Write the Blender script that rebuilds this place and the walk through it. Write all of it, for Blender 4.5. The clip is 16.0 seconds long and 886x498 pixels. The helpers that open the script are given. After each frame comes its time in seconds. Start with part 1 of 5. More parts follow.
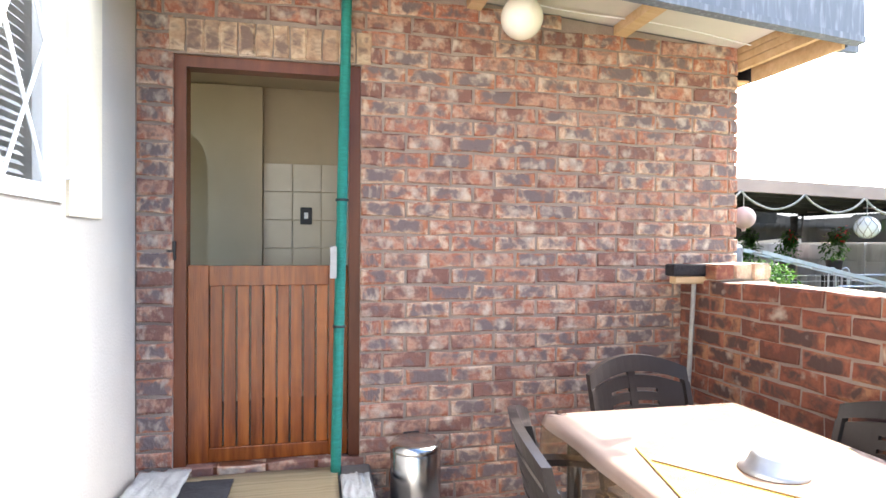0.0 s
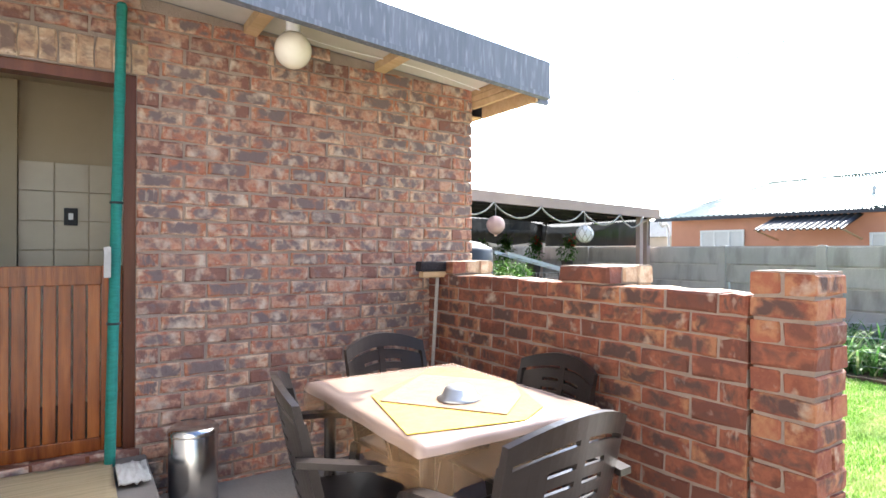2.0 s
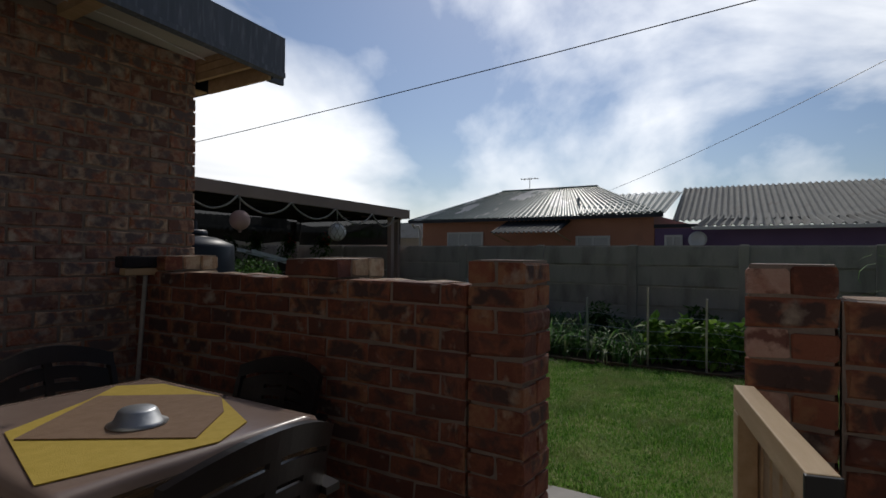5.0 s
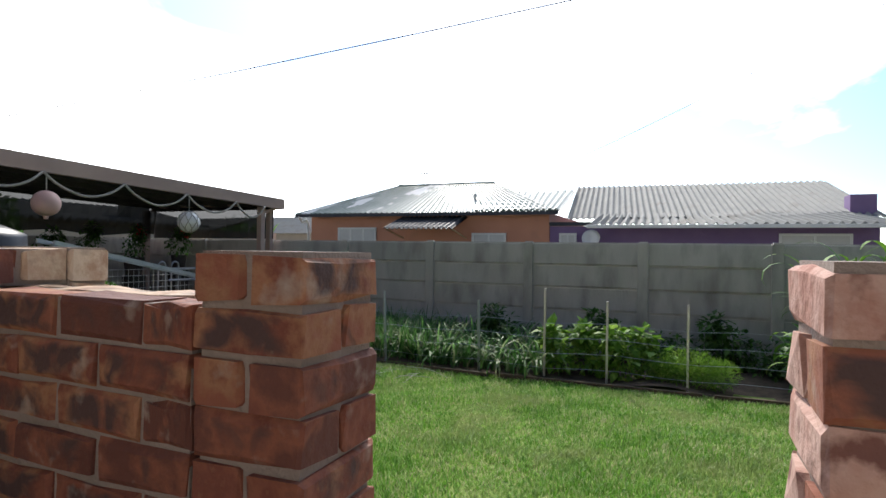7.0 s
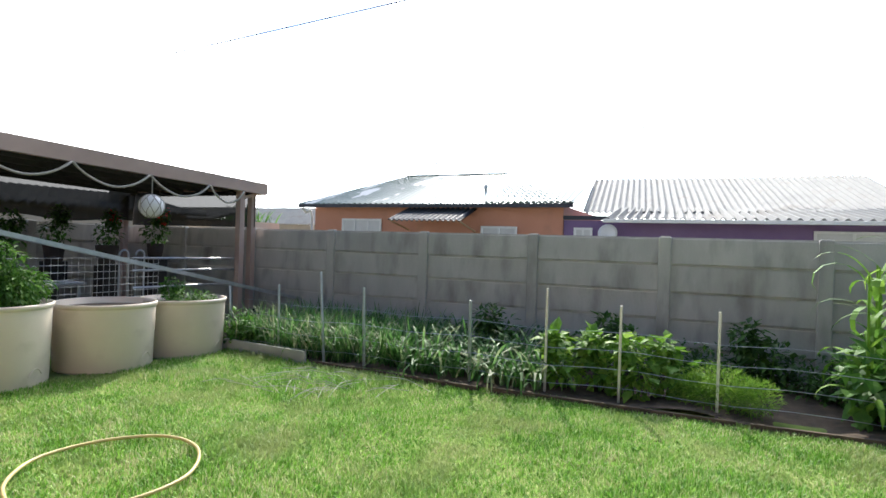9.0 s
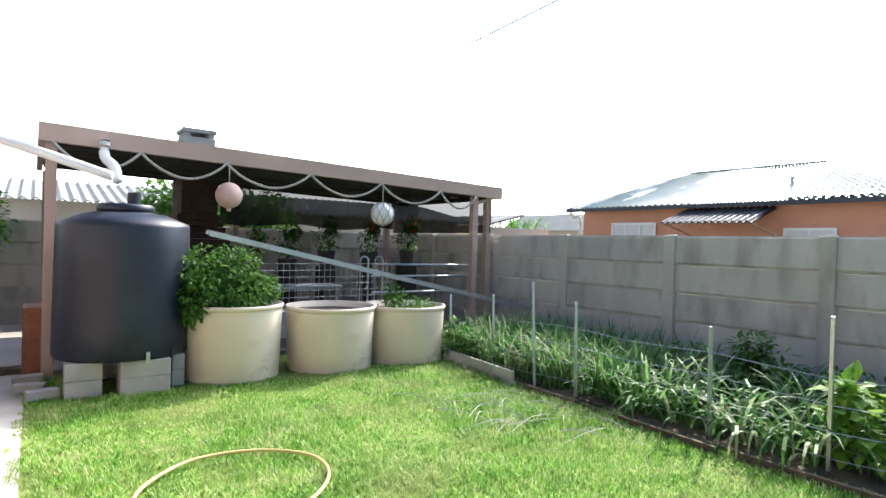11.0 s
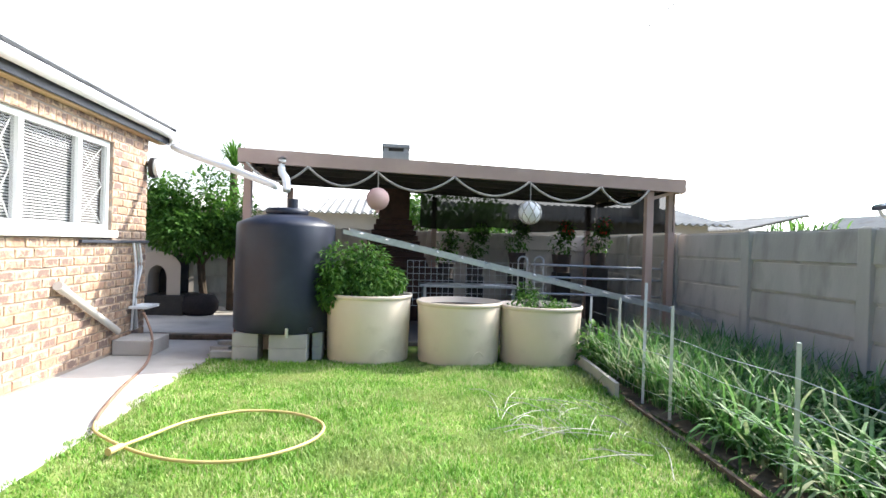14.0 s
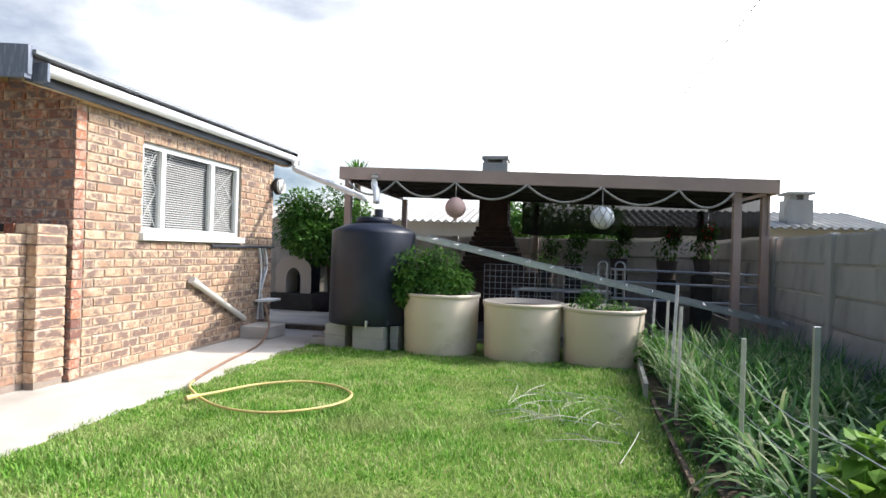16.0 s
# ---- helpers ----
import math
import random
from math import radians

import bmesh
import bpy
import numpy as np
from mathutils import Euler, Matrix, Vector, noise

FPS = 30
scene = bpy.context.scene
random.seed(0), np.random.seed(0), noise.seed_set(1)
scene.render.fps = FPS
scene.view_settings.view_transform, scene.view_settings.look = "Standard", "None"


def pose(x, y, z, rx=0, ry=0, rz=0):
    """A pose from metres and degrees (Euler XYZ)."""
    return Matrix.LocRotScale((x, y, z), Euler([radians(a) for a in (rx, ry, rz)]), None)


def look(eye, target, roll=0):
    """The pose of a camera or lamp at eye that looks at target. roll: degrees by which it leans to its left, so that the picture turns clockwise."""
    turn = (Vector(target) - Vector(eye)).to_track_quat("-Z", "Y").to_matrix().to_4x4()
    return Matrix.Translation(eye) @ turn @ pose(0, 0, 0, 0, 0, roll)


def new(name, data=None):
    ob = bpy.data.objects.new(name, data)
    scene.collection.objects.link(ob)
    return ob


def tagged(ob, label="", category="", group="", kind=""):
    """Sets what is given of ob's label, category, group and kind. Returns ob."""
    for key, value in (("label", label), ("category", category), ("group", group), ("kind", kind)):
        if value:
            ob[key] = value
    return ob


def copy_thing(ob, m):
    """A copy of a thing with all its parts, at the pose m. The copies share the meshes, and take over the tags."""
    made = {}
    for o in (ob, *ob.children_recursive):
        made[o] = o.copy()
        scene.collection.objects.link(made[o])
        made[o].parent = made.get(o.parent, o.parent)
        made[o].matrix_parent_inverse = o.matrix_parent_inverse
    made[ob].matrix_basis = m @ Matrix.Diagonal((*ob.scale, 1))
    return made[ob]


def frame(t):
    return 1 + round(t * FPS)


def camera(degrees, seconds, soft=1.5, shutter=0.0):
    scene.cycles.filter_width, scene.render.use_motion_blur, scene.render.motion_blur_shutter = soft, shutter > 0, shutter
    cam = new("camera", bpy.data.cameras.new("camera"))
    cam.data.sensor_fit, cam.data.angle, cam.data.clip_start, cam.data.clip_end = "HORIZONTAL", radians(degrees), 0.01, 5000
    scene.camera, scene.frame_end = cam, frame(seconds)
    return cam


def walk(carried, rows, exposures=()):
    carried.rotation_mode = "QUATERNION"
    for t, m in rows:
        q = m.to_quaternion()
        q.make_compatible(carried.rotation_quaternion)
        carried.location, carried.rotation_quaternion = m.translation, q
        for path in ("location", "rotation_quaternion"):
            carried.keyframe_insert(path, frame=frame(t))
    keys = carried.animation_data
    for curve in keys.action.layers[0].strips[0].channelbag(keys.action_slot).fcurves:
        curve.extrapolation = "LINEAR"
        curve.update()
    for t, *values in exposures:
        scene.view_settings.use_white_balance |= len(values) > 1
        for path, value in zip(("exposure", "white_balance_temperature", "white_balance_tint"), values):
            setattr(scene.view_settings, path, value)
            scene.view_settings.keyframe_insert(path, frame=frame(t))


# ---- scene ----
cam = camera(76.0, 16.0)
PATH = [
    (0, (0.218, -0.427, 1.418), (0.639, 1.528, 1.404), 0.3),
    (0.5, (0.162, -0.58, 1.426), (0.806, 1.314, 1.419), 0.4),
    (1, (0.165, -0.719, 1.395), (0.978, 1.109, 1.407), 0.3),
    (1.5, (0.168, -0.846, 1.395), (1.105, 0.921, 1.404), 0.2),
    (2, (0.15, -0.937, 1.398), (1.235, 0.743, 1.403), 0.2),
    (2.5, (0.146, -0.985, 1.384), (1.387, 0.583, 1.39), 0.3),
    (3, (0.147, -1.01, 1.376), (1.51, 0.454, 1.386), 0.4),
    (3.5, (0.174, -1.036, 1.375), (1.628, 0.337, 1.385), 0.3),
    (4, (0.223, -1.027, 1.353), (1.753, 0.261, 1.365), 0.4),
    (4.5, (0.33, -0.962, 1.344), (1.931, 0.237, 1.358), 0.4),
    (5, (0.446, -0.862, 1.355), (2.115, 0.24, 1.368), 0.4),
    (5.2, (0.488, -0.836, 1.352), (2.18, 0.229, 1.364), 0.4),
    (7.3, (1.656, -0.554, 1.325), (3.504, 0.213, 1.334), 1.2),
    (7.5, (1.745, -0.585, 1.305), (3.597, 0.169, 1.315), 1.4),
    (8, (2.02, -0.570, 1.272), (3.874, 0.180, 1.284), 1.5),
    (8.2, (2.11, -0.555, 1.275), (3.968, 0.180, 1.273), 1.5),
    (10.3, (3.153, -0.394, 1.374), (4.642, 0.942, 1.354), 2.0),
    (10.5, (3.287, -0.437, 1.362), (4.694, 0.984, 1.343), 1.9),
    (11, (3.623, -0.544, 1.329), (4.794, 1.077, 1.31), 1.6),
    (11.5, (3.924, -0.623, 1.329), (4.883, 1.132, 1.311), 1.5),
    (12, (4.219, -0.773, 1.309), (4.995, 1.071, 1.298), 1.6),
    (12.5, (4.54, -0.903, 1.275), (5.168, 0.996, 1.264), 1.6),
    (13, (4.838, -0.981, 1.258), (5.335, 0.956, 1.244), 1.6),
    (13.5, (5.11, -1.081, 1.257), (5.467, 0.886, 1.243), 1.7),
    (14, (5.384, -1.167, 1.246), (5.584, 0.823, 1.233), 1.7),
    (14.5, (5.697, -1.203, 1.234), (5.705, 0.797, 1.22), 1.7),
    (15, (6.038, -1.311, 1.255), (5.903, 0.685, 1.248), 1.7),
    (15.5, (6.321, -1.456, 1.251), (6.051, 0.526, 1.253), 1.7),
    (16, (6.571, -1.659, 1.211), (6.178, 0.302, 1.216), 1.7),
]
walk(cam, [(t, look(eye, target, roll)) for t, eye, target, roll in PATH],
     [(0.0, 2.4), (0.5, 2.2), (1.0, 2.0), (1.5, 1.9), (3.3, 1.5), (3.7, 0.6), (4.0, -0.65), (4.4, -1.5), (4.8, -2.1), (5.2, -2.2), (6.3, -1.0), (7.3, 0.0), (8.2, 0.3), (10.3, 1.0), (13.0, 1.2), (15.0, 1.0), (15.5, 0.95), (16.0, 0.35)])

# ---- light ----
SUN_AZ, SUN_EL = 65.0, 40.0  # degrees from +y towards +x, and above the horizon
sun_dir = Vector((math.sin(radians(SUN_AZ)) * math.cos(radians(SUN_EL)), math.cos(radians(SUN_AZ)) * math.cos(radians(SUN_EL)), math.sin(radians(SUN_EL))))
sun = new("sun", bpy.data.lights.new("sun", "SUN"))
sun.data.energy, sun.data.angle, sun.data.color = 5.0, radians(0.6), (1.0, 0.95, 0.87)
sun.matrix_world = look(sun_dir * 30, (0, 0, 0))

world = bpy.data.worlds.new("sky")
scene.world = world
world.use_nodes = True
wn, wl = world.node_tree.nodes, world.node_tree.links
wn.clear()
w_out, w_bg = wn.new("ShaderNodeOutputWorld"), wn.new("ShaderNodeBackground")
w_sky = wn.new("ShaderNodeTexSky")
w_sky.sky_type, w_sky.sun_disc = "NISHITA", False
w_sky.sun_elevation, w_sky.sun_rotation = radians(SUN_EL), radians(SUN_AZ)
w_sky.air_density, w_sky.dust_density = 1.0, 0.4
w_co, w_map = wn.new("ShaderNodeTexCoord"), wn.new("ShaderNodeMapping")
w_map.inputs["Scale"].default_value = (1.0, 1.0, 1.8)
w_map.inputs["Location"].default_value = (3.1, 1.7, 0.6)
w_noise, w_ramp, w_mix = wn.new("ShaderNodeTexNoise"), wn.new("ShaderNodeValToRGB"), wn.new("ShaderNodeMix")
w_noise.inputs["Scale"].default_value, w_noise.inputs["Detail"].default_value, w_noise.inputs["Roughness"].default_value = 1.5, 8, 0.52
w_noise.inputs["Distortion"].default_value = 0.4
w_ramp.color_ramp.elements[0].position, w_ramp.color_ramp.elements[1].position = 0.40, 0.56
w_mix.data_type = "RGBA"
w_mix.inputs["B"].default_value = (13.0, 13.2, 13.5, 1)
# the cloud bank stands on the sun's side, and the haze there glows
w_dot, w_bank, w_add, w_glow, w_gain = (wn.new("ShaderNodeVectorMath"), wn.new("ShaderNodeMath"), wn.new("ShaderNodeMath"), wn.new("ShaderNodeMapRange"), wn.new("ShaderNodeVectorMath"))
w_side = wn.new("ShaderNodeVectorMath")
w_dot.operation = w_side.operation = "DOT_PRODUCT"
w_dot.inputs[1].default_value = sun_dir
w_side.inputs[1].default_value = (math.sin(radians(35)), math.cos(radians(35)), -0.15)
w_bank.operation, w_bank.inputs[1].default_value, w_bank.inputs[2].default_value = "MULTIPLY_ADD", 0.22, -0.165
w_glow.interpolation_type = "SMOOTHSTEP"
w_glow.inputs["From Min"].default_value, w_glow.inputs["From Max"].default_value = 0.25, 1.0
w_glow.inputs["To Min"].default_value, w_glow.inputs["To Max"].default_value = 1.0, 4.0
w_gain.operation = "SCALE"
wl.new(w_co.outputs["Generated"], w_dot.inputs[0])
wl.new(w_co.outputs["Generated"], w_side.inputs[0])
wl.new(w_side.outputs["Value"], w_bank.inputs[0])
wl.new(w_dot.outputs["Value"], w_glow.inputs["Value"])
wl.new(w_co.outputs["Generated"], w_map.inputs["Vector"])
wl.new(w_map.outputs["Vector"], w_noise.inputs["Vector"])
wl.new(w_noise.outputs["Fac"], w_add.inputs[0])
wl.new(w_bank.outputs["Value"], w_add.inputs[1])
wl.new(w_add.outputs["Value"], w_ramp.inputs["Fac"])
wl.new(w_ramp.outputs["Color"], w_mix.inputs["Factor"])
w_tint = wn.new("ShaderNodeVectorMath")
w_tint.operation, w_tint.inputs[1].default_value = "MULTIPLY", (0.63, 0.67, 0.75)
wl.new(w_sky.outputs["Color"], w_tint.inputs[0])
wl.new(w_tint.outputs["Vector"], w_mix.inputs["A"])
wl.new(w_mix.outputs["Result"], w_gain.inputs[0])
wl.new(w_glow.outputs["Result"], w_gain.inputs["Scale"])
wl.new(w_gain.outputs["Vector"], w_bg.inputs["Color"])
w_bg.inputs["Strength"].default_value = 0.11
wl.new(w_bg.outputs["Background"], w_out.inputs["Surface"])


# ---- materials ----
def material(name, colors, rough=0.7, metal=0.0, scale=6.0, detail=6.0, bump=0.15, bump_scale=60.0, per_object=0.0, per_island=0.0,
             stain=None, stain_scale=1.5, stain_range=(0.5, 0.7), stretch=(1, 1, 1), spec=0.4, coord="Object", core=None):
    """A procedural surface: colours blended by noise, optional stains, fine relief, and variation from piece to piece."""
    m = bpy.data.materials.new(name)
    m.use_nodes = True
    n, l = m.node_tree.nodes, m.node_tree.links
    b = n["Principled BSDF"]
    co, mp = n.new("ShaderNodeTexCoord"), n.new("ShaderNodeMapping")
    mp.inputs["Scale"].default_value = stretch
    l.new(co.outputs[coord], mp.inputs["Vector"])
    vec = mp.outputs["Vector"]
    if per_object:
        info, off = n.new("ShaderNodeObjectInfo"), n.new("ShaderNodeVectorMath")
        mul = n.new("ShaderNodeMath")
        mul.operation, mul.inputs[1].default_value = "MULTIPLY", 37.0
        l.new(info.outputs["Random"], mul.inputs[0])
        l.new(vec, off.inputs[0])
        l.new(mul.outputs[0], off.inputs[1])
        vec = off.outputs[0]
    nz = n.new("ShaderNodeTexNoise")
    nz.inputs["Scale"].default_value, nz.inputs["Detail"].default_value, nz.inputs["Roughness"].default_value = scale, detail, 0.6
    l.new(vec, nz.inputs["Vector"])
    fac = nz.outputs["Fac"]
    if per_object or per_island:
        ad = n.new("ShaderNodeMath")
        ad.operation = "MULTIPLY_ADD"
        ad.inputs[1].default_value = per_object or per_island
        if per_object:
            l.new(info.outputs["Random"], ad.inputs[0])
        else:
            geo = n.new("ShaderNodeNewGeometry")
            l.new(geo.outputs["Random Per Island"], ad.inputs[0])
        sb = n.new("ShaderNodeMath")
        sb.operation, sb.inputs[1].default_value = "SUBTRACT", (per_object or per_island) / 2
        l.new(fac, ad.inputs[2])
        l.new(ad.outputs[0], sb.inputs[0])
        fac = sb.outputs[0]
    rp = n.new("ShaderNodeValToRGB")
    el = rp.color_ramp.elements
    for k, c in enumerate(colors):
        p = 0.28 + 0.44 * k / max(1, len(colors) - 1)
        e = el[k] if k < 2 else el.new(p)
        e.position = p
        e.color = (*c, 1)
    l.new(fac, rp.inputs["Fac"])
    col = rp.outputs["Color"]
    if core:
        # fired bricks keep a dark heart inside a paler rim
        sx, comb = n.new("ShaderNodeSeparateXYZ"), []
        l.new(co.outputs["Object"], sx.inputs["Vector"])
        for axis, gain in (("X", 2.0), ("Z", 27.0)):
            ab, ml = n.new("ShaderNodeMath"), n.new("ShaderNodeMath")
            ab.operation, ml.operation, ml.inputs[1].default_value = "ABSOLUTE", "MULTIPLY", gain
            l.new(sx.outputs[axis], ab.inputs[0])
            l.new(ab.outputs[0], ml.inputs[0])
            comb.append(ml.outputs[0])
        mxm, pw, cn, s1, s2, cr, cm = (n.new("ShaderNodeMath"), n.new("ShaderNodeMath"), n.new("ShaderNodeTexNoise"), n.new("ShaderNodeMath"), n.new("ShaderNodeMath"),
                                       n.new("ShaderNodeValToRGB"), n.new("ShaderNodeMix"))
        mxm.operation, pw.operation, pw.inputs[1].default_value = "MAXIMUM", "POWER", 4.0
        l.new(comb[0], mxm.inputs[0]), l.new(comb[1], mxm.inputs[1]), l.new(mxm.outputs[0], pw.inputs[0])
        cn.inputs["Scale"].default_value, cn.inputs["Detail"].default_value, cn.inputs["Distortion"].default_value = 16.0, 6, 0.8
        l.new(vec, cn.inputs["Vector"])
        s1.operation, s1.inputs[1].default_value = "MULTIPLY_ADD", -0.45
        l.new(pw.outputs[0], s1.inputs[0]), l.new(cn.outputs["Fac"], s1.inputs[2])
        s2.operation, s2.inputs[1].default_value = "MULTIPLY_ADD", 0.34
        l.new(info.outputs["Random"], s2.inputs[0]), l.new(s1.outputs[0], s2.inputs[2])
        cr.color_ramp.elements[0].position, cr.color_ramp.elements[1].position = 0.50, 0.74
        cm.data_type = "RGBA"
        cm.inputs["B"].default_value = (*core, 1)
        l.new(s2.outputs[0], cr.inputs["Fac"]), l.new(cr.outputs["Color"], cm.inputs["Factor"]), l.new(col, cm.inputs["A"])
        col = cm.outputs["Result"]
    if stain:
        sn, sr, mx = n.new("ShaderNodeTexNoise"), n.new("ShaderNodeValToRGB"), n.new("ShaderNodeMix")
        sn.inputs["Scale"].default_value, sn.inputs["Detail"].default_value = stain_scale, 8
        sr.color_ramp.elements[0].position, sr.color_ramp.elements[1].position = stain_range
        mx.data_type = "RGBA"
        mx.inputs["B"].default_value = (*stain, 1)
        l.new(vec, sn.inputs["Vector"])
        l.new(sn.outputs["Fac"], sr.inputs["Fac"])
        l.new(sr.outputs["Color"], mx.inputs["Factor"])
        l.new(col, mx.inputs["A"])
        col = mx.outputs["Result"]
    l.new(col, b.inputs["Base Color"])
    b.inputs["Roughness"].default_value, b.inputs["Metallic"].default_value = rough, metal
    b.inputs["Specular IOR Level"].default_value = spec
    if bump:
        bn, bp = n.new("ShaderNodeTexNoise"), n.new("ShaderNodeBump")
        bn.inputs["Scale"].default_value, bn.inputs["Detail"].default_value = bump_scale, 5
        bp.inputs["Strength"].default_value, bp.inputs["Distance"].default_value = bump, 0.01
        l.new(vec, bn.inputs["Vector"])
        l.new(bn.outputs["Fac"], bp.inputs["Height"])
        l.new(bp.outputs["Normal"], b.inputs["Normal"])
    return m


def leaf_material(name, colors, rough=0.55, **extra):
    m = material(name, colors, rough=rough, scale=3.0, bump=0.0, per_island=0.5, spec=0.3, **extra)
    n, l = m.node_tree.nodes, m.node_tree.links
    b, tr, mix = n["Principled BSDF"], n.new("ShaderNodeBsdfTranslucent"), n.new("ShaderNodeMixShader")
    src = b.inputs["Base Color"].links[0].from_socket
    l.new(src, tr.inputs["Color"])
    mix.inputs["Fac"].default_value = 0.4
    l.new(b.outputs["BSDF"], mix.inputs[1])
    l.new(tr.outputs["BSDF"], mix.inputs[2])
    l.new(mix.outputs["Shader"], n["Material Output"].inputs["Surface"])
    return m


def see_through(name, color, alpha, rough=0.8):
    m = bpy.data.materials.new(name)
    m.use_nodes = True
    b = m.node_tree.nodes["Principled BSDF"]
    b.inputs["Base Color"].default_value = (*color, 1)
    b.inputs["Roughness"].default_value, b.inputs["Alpha"].default_value = rough, alpha
    return m


M_BRICK_DARK = material("clinker_brick", [(0.19, 0.09, 0.07), (0.42, 0.24, 0.17), (0.32, 0.11, 0.065), (0.55, 0.40, 0.29), (0.36, 0.145, 0.08)], 0.8, core=(0.155, 0.115, 0.112), scale=9, per_object=0.5, stretch=(0.222, 1, 1),
                        stain=(0.50, 0.41, 0.33), stain_scale=14, stain_range=(0.53, 0.74), bump=0.5, bump_scale=45)
M_BRICK_RED = material("red_brick", [(0.14, 0.052, 0.036), (0.26, 0.092, 0.052), (0.19, 0.060, 0.038), (0.35, 0.165, 0.085), (0.28, 0.100, 0.058)], 0.8, core=(0.085, 0.048, 0.042), scale=8, per_object=0.5, stretch=(0.222, 1, 1),
                       stain=(0.42, 0.34, 0.27), stain_scale=12, stain_range=(0.60, 0.78), bump=0.55, bump_scale=45)
# Same brick as the south wall; the sun's tan is put into the colour.
M_BRICK_SUN_TAN = material("sun_tan_brick", [(0.34, 0.205, 0.135), (0.45, 0.30, 0.195), (0.54, 0.40, 0.275), (0.41, 0.26, 0.17), (0.60, 0.47, 0.35)], 0.8, core=(0.19, 0.125, 0.10), scale=8, per_object=0.4, stretch=(0.222, 1, 1),
                       stain=(0.16, 0.11, 0.09), stain_scale=10, stain_range=(0.58, 0.76), bump=0.5, bump_scale=45)
# Worn, smeared red brick; its pink paleness is sunlight put into the colour.
M_BRICK_SUNLIT = material("sunlit_weathered_brick", [(0.34, 0.17, 0.13), (0.48, 0.28, 0.22), (0.55, 0.36, 0.29), (0.40, 0.20, 0.15)], 0.9, scale=9, per_object=0.4, stretch=(0.222, 1, 1),
                        stain=(0.20, 0.09, 0.07), stain_scale=16, stain_range=(0.56, 0.66), bump=0.8, bump_scale=35)
M_MORTAR = material("mortar", [(0.235, 0.185, 0.155), (0.33, 0.265, 0.225)], 0.95, scale=8, bump=0.5, bump_scale=120)
M_MORTAR_TAN = material("mortar_tan", [(0.25, 0.20, 0.165), (0.34, 0.28, 0.23)], 0.95, scale=8, bump=0.5, bump_scale=120)
M_PLASTER = material("white_plaster", [(0.50, 0.45, 0.39), (0.57, 0.515, 0.45)], 0.85, scale=2, bump=0.25, bump_scale=90, stain=(0.46, 0.43, 0.39), stain_range=(0.6, 0.9))
M_CREAM = material("cream_plaster", [(0.74, 0.66, 0.50), (0.80, 0.72, 0.56)], 0.85, scale=3, bump=0.2)
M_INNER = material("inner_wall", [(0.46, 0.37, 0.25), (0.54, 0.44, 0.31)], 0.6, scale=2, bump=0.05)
M_TILE = material("wall_tile", [(0.56, 0.48, 0.36), (0.63, 0.55, 0.42)], 0.25, scale=4, bump=0.02, per_object=0.3)
M_DOOR = material("varnished_wood", [(0.11, 0.024, 0.006), (0.23, 0.060, 0.013), (0.34, 0.105, 0.024)], 0.24, scale=3.0, detail=9, stretch=(9, 9, 0.7), bump=0.15, bump_scale=25, spec=0.5, per_object=0.25)
M_FRAME = material("door_frame_wood", [(0.10, 0.028, 0.013), (0.18, 0.055, 0.022)], 0.35, scale=3, stretch=(8, 8, 0.6), bump=0.1)
M_FASCIA = material("grey_fascia", [(0.12, 0.14, 0.18), (0.17, 0.19, 0.24)], 0.6, scale=2, stain=(0.26, 0.28, 0.34), stain_scale=5, stain_range=(0.52, 0.72), stretch=(9, 9, 1.2), bump=0.1)
M_DARKTRIM = material("dark_trim", [(0.03, 0.033, 0.045), (0.052, 0.057, 0.072)], 0.55, scale=3, bump=0.1)
M_PINE = material("pale_timber", [(0.50, 0.33, 0.17), (0.64, 0.46, 0.27)], 0.6, scale=3, stretch=(1.2, 8, 8), bump=0.15)
M_SOFFIT = material("soffit_board", [(0.50, 0.47, 0.42), (0.60, 0.57, 0.52)], 0.8, scale=2, bump=0.1)
M_ROOF = material("roof_sheet", [(0.20, 0.21, 0.22), (0.28, 0.29, 0.30)], 0.5, scale=3, bump=0.1)
M_WHITE = material("white_paint", [(0.76, 0.76, 0.75), (0.83, 0.83, 0.82)], 0.4, scale=4, bump=0.04)
M_GUTTER = material("white_gutter", [(0.78, 0.78, 0.78), (0.84, 0.84, 0.84)], 0.35, scale=3, bump=0.02, stain=(0.6, 0.6, 0.58), stain_range=(0.6, 0.8))
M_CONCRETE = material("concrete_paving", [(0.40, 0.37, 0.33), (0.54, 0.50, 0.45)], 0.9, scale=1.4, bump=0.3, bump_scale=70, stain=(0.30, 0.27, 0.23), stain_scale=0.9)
# Far darker than the path: the shade under the table is put into it.
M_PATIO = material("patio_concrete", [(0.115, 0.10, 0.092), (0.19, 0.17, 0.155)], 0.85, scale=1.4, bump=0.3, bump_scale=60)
M_FENCE = material("precast_concrete", [(0.36, 0.345, 0.32), (0.48, 0.465, 0.435)], 0.9, scale=2.6, bump=0.3, bump_scale=50, stain=(0.18, 0.17, 0.15), stain_scale=4.0, stain_range=(0.52, 0.84), stretch=(1, 1, 0.35), per_object=0.14)
M_BLOCK = material("cement_block", [(0.36, 0.35, 0.32), (0.46, 0.44, 0.40)], 0.95, scale=5, bump=0.5, bump_scale=80)
M_SOIL = material("soil", [(0.035, 0.025, 0.018), (0.09, 0.065, 0.045), (0.15, 0.11, 0.075)], 1.0, scale=5, bump=0.9, bump_scale=22)
M_LAWN = material("lawn_soil", [(0.07, 0.11, 0.02), (0.16, 0.24, 0.04), (0.24, 0.24, 0.09)], 1.0, scale=2.5, bump=0.8, bump_scale=60)
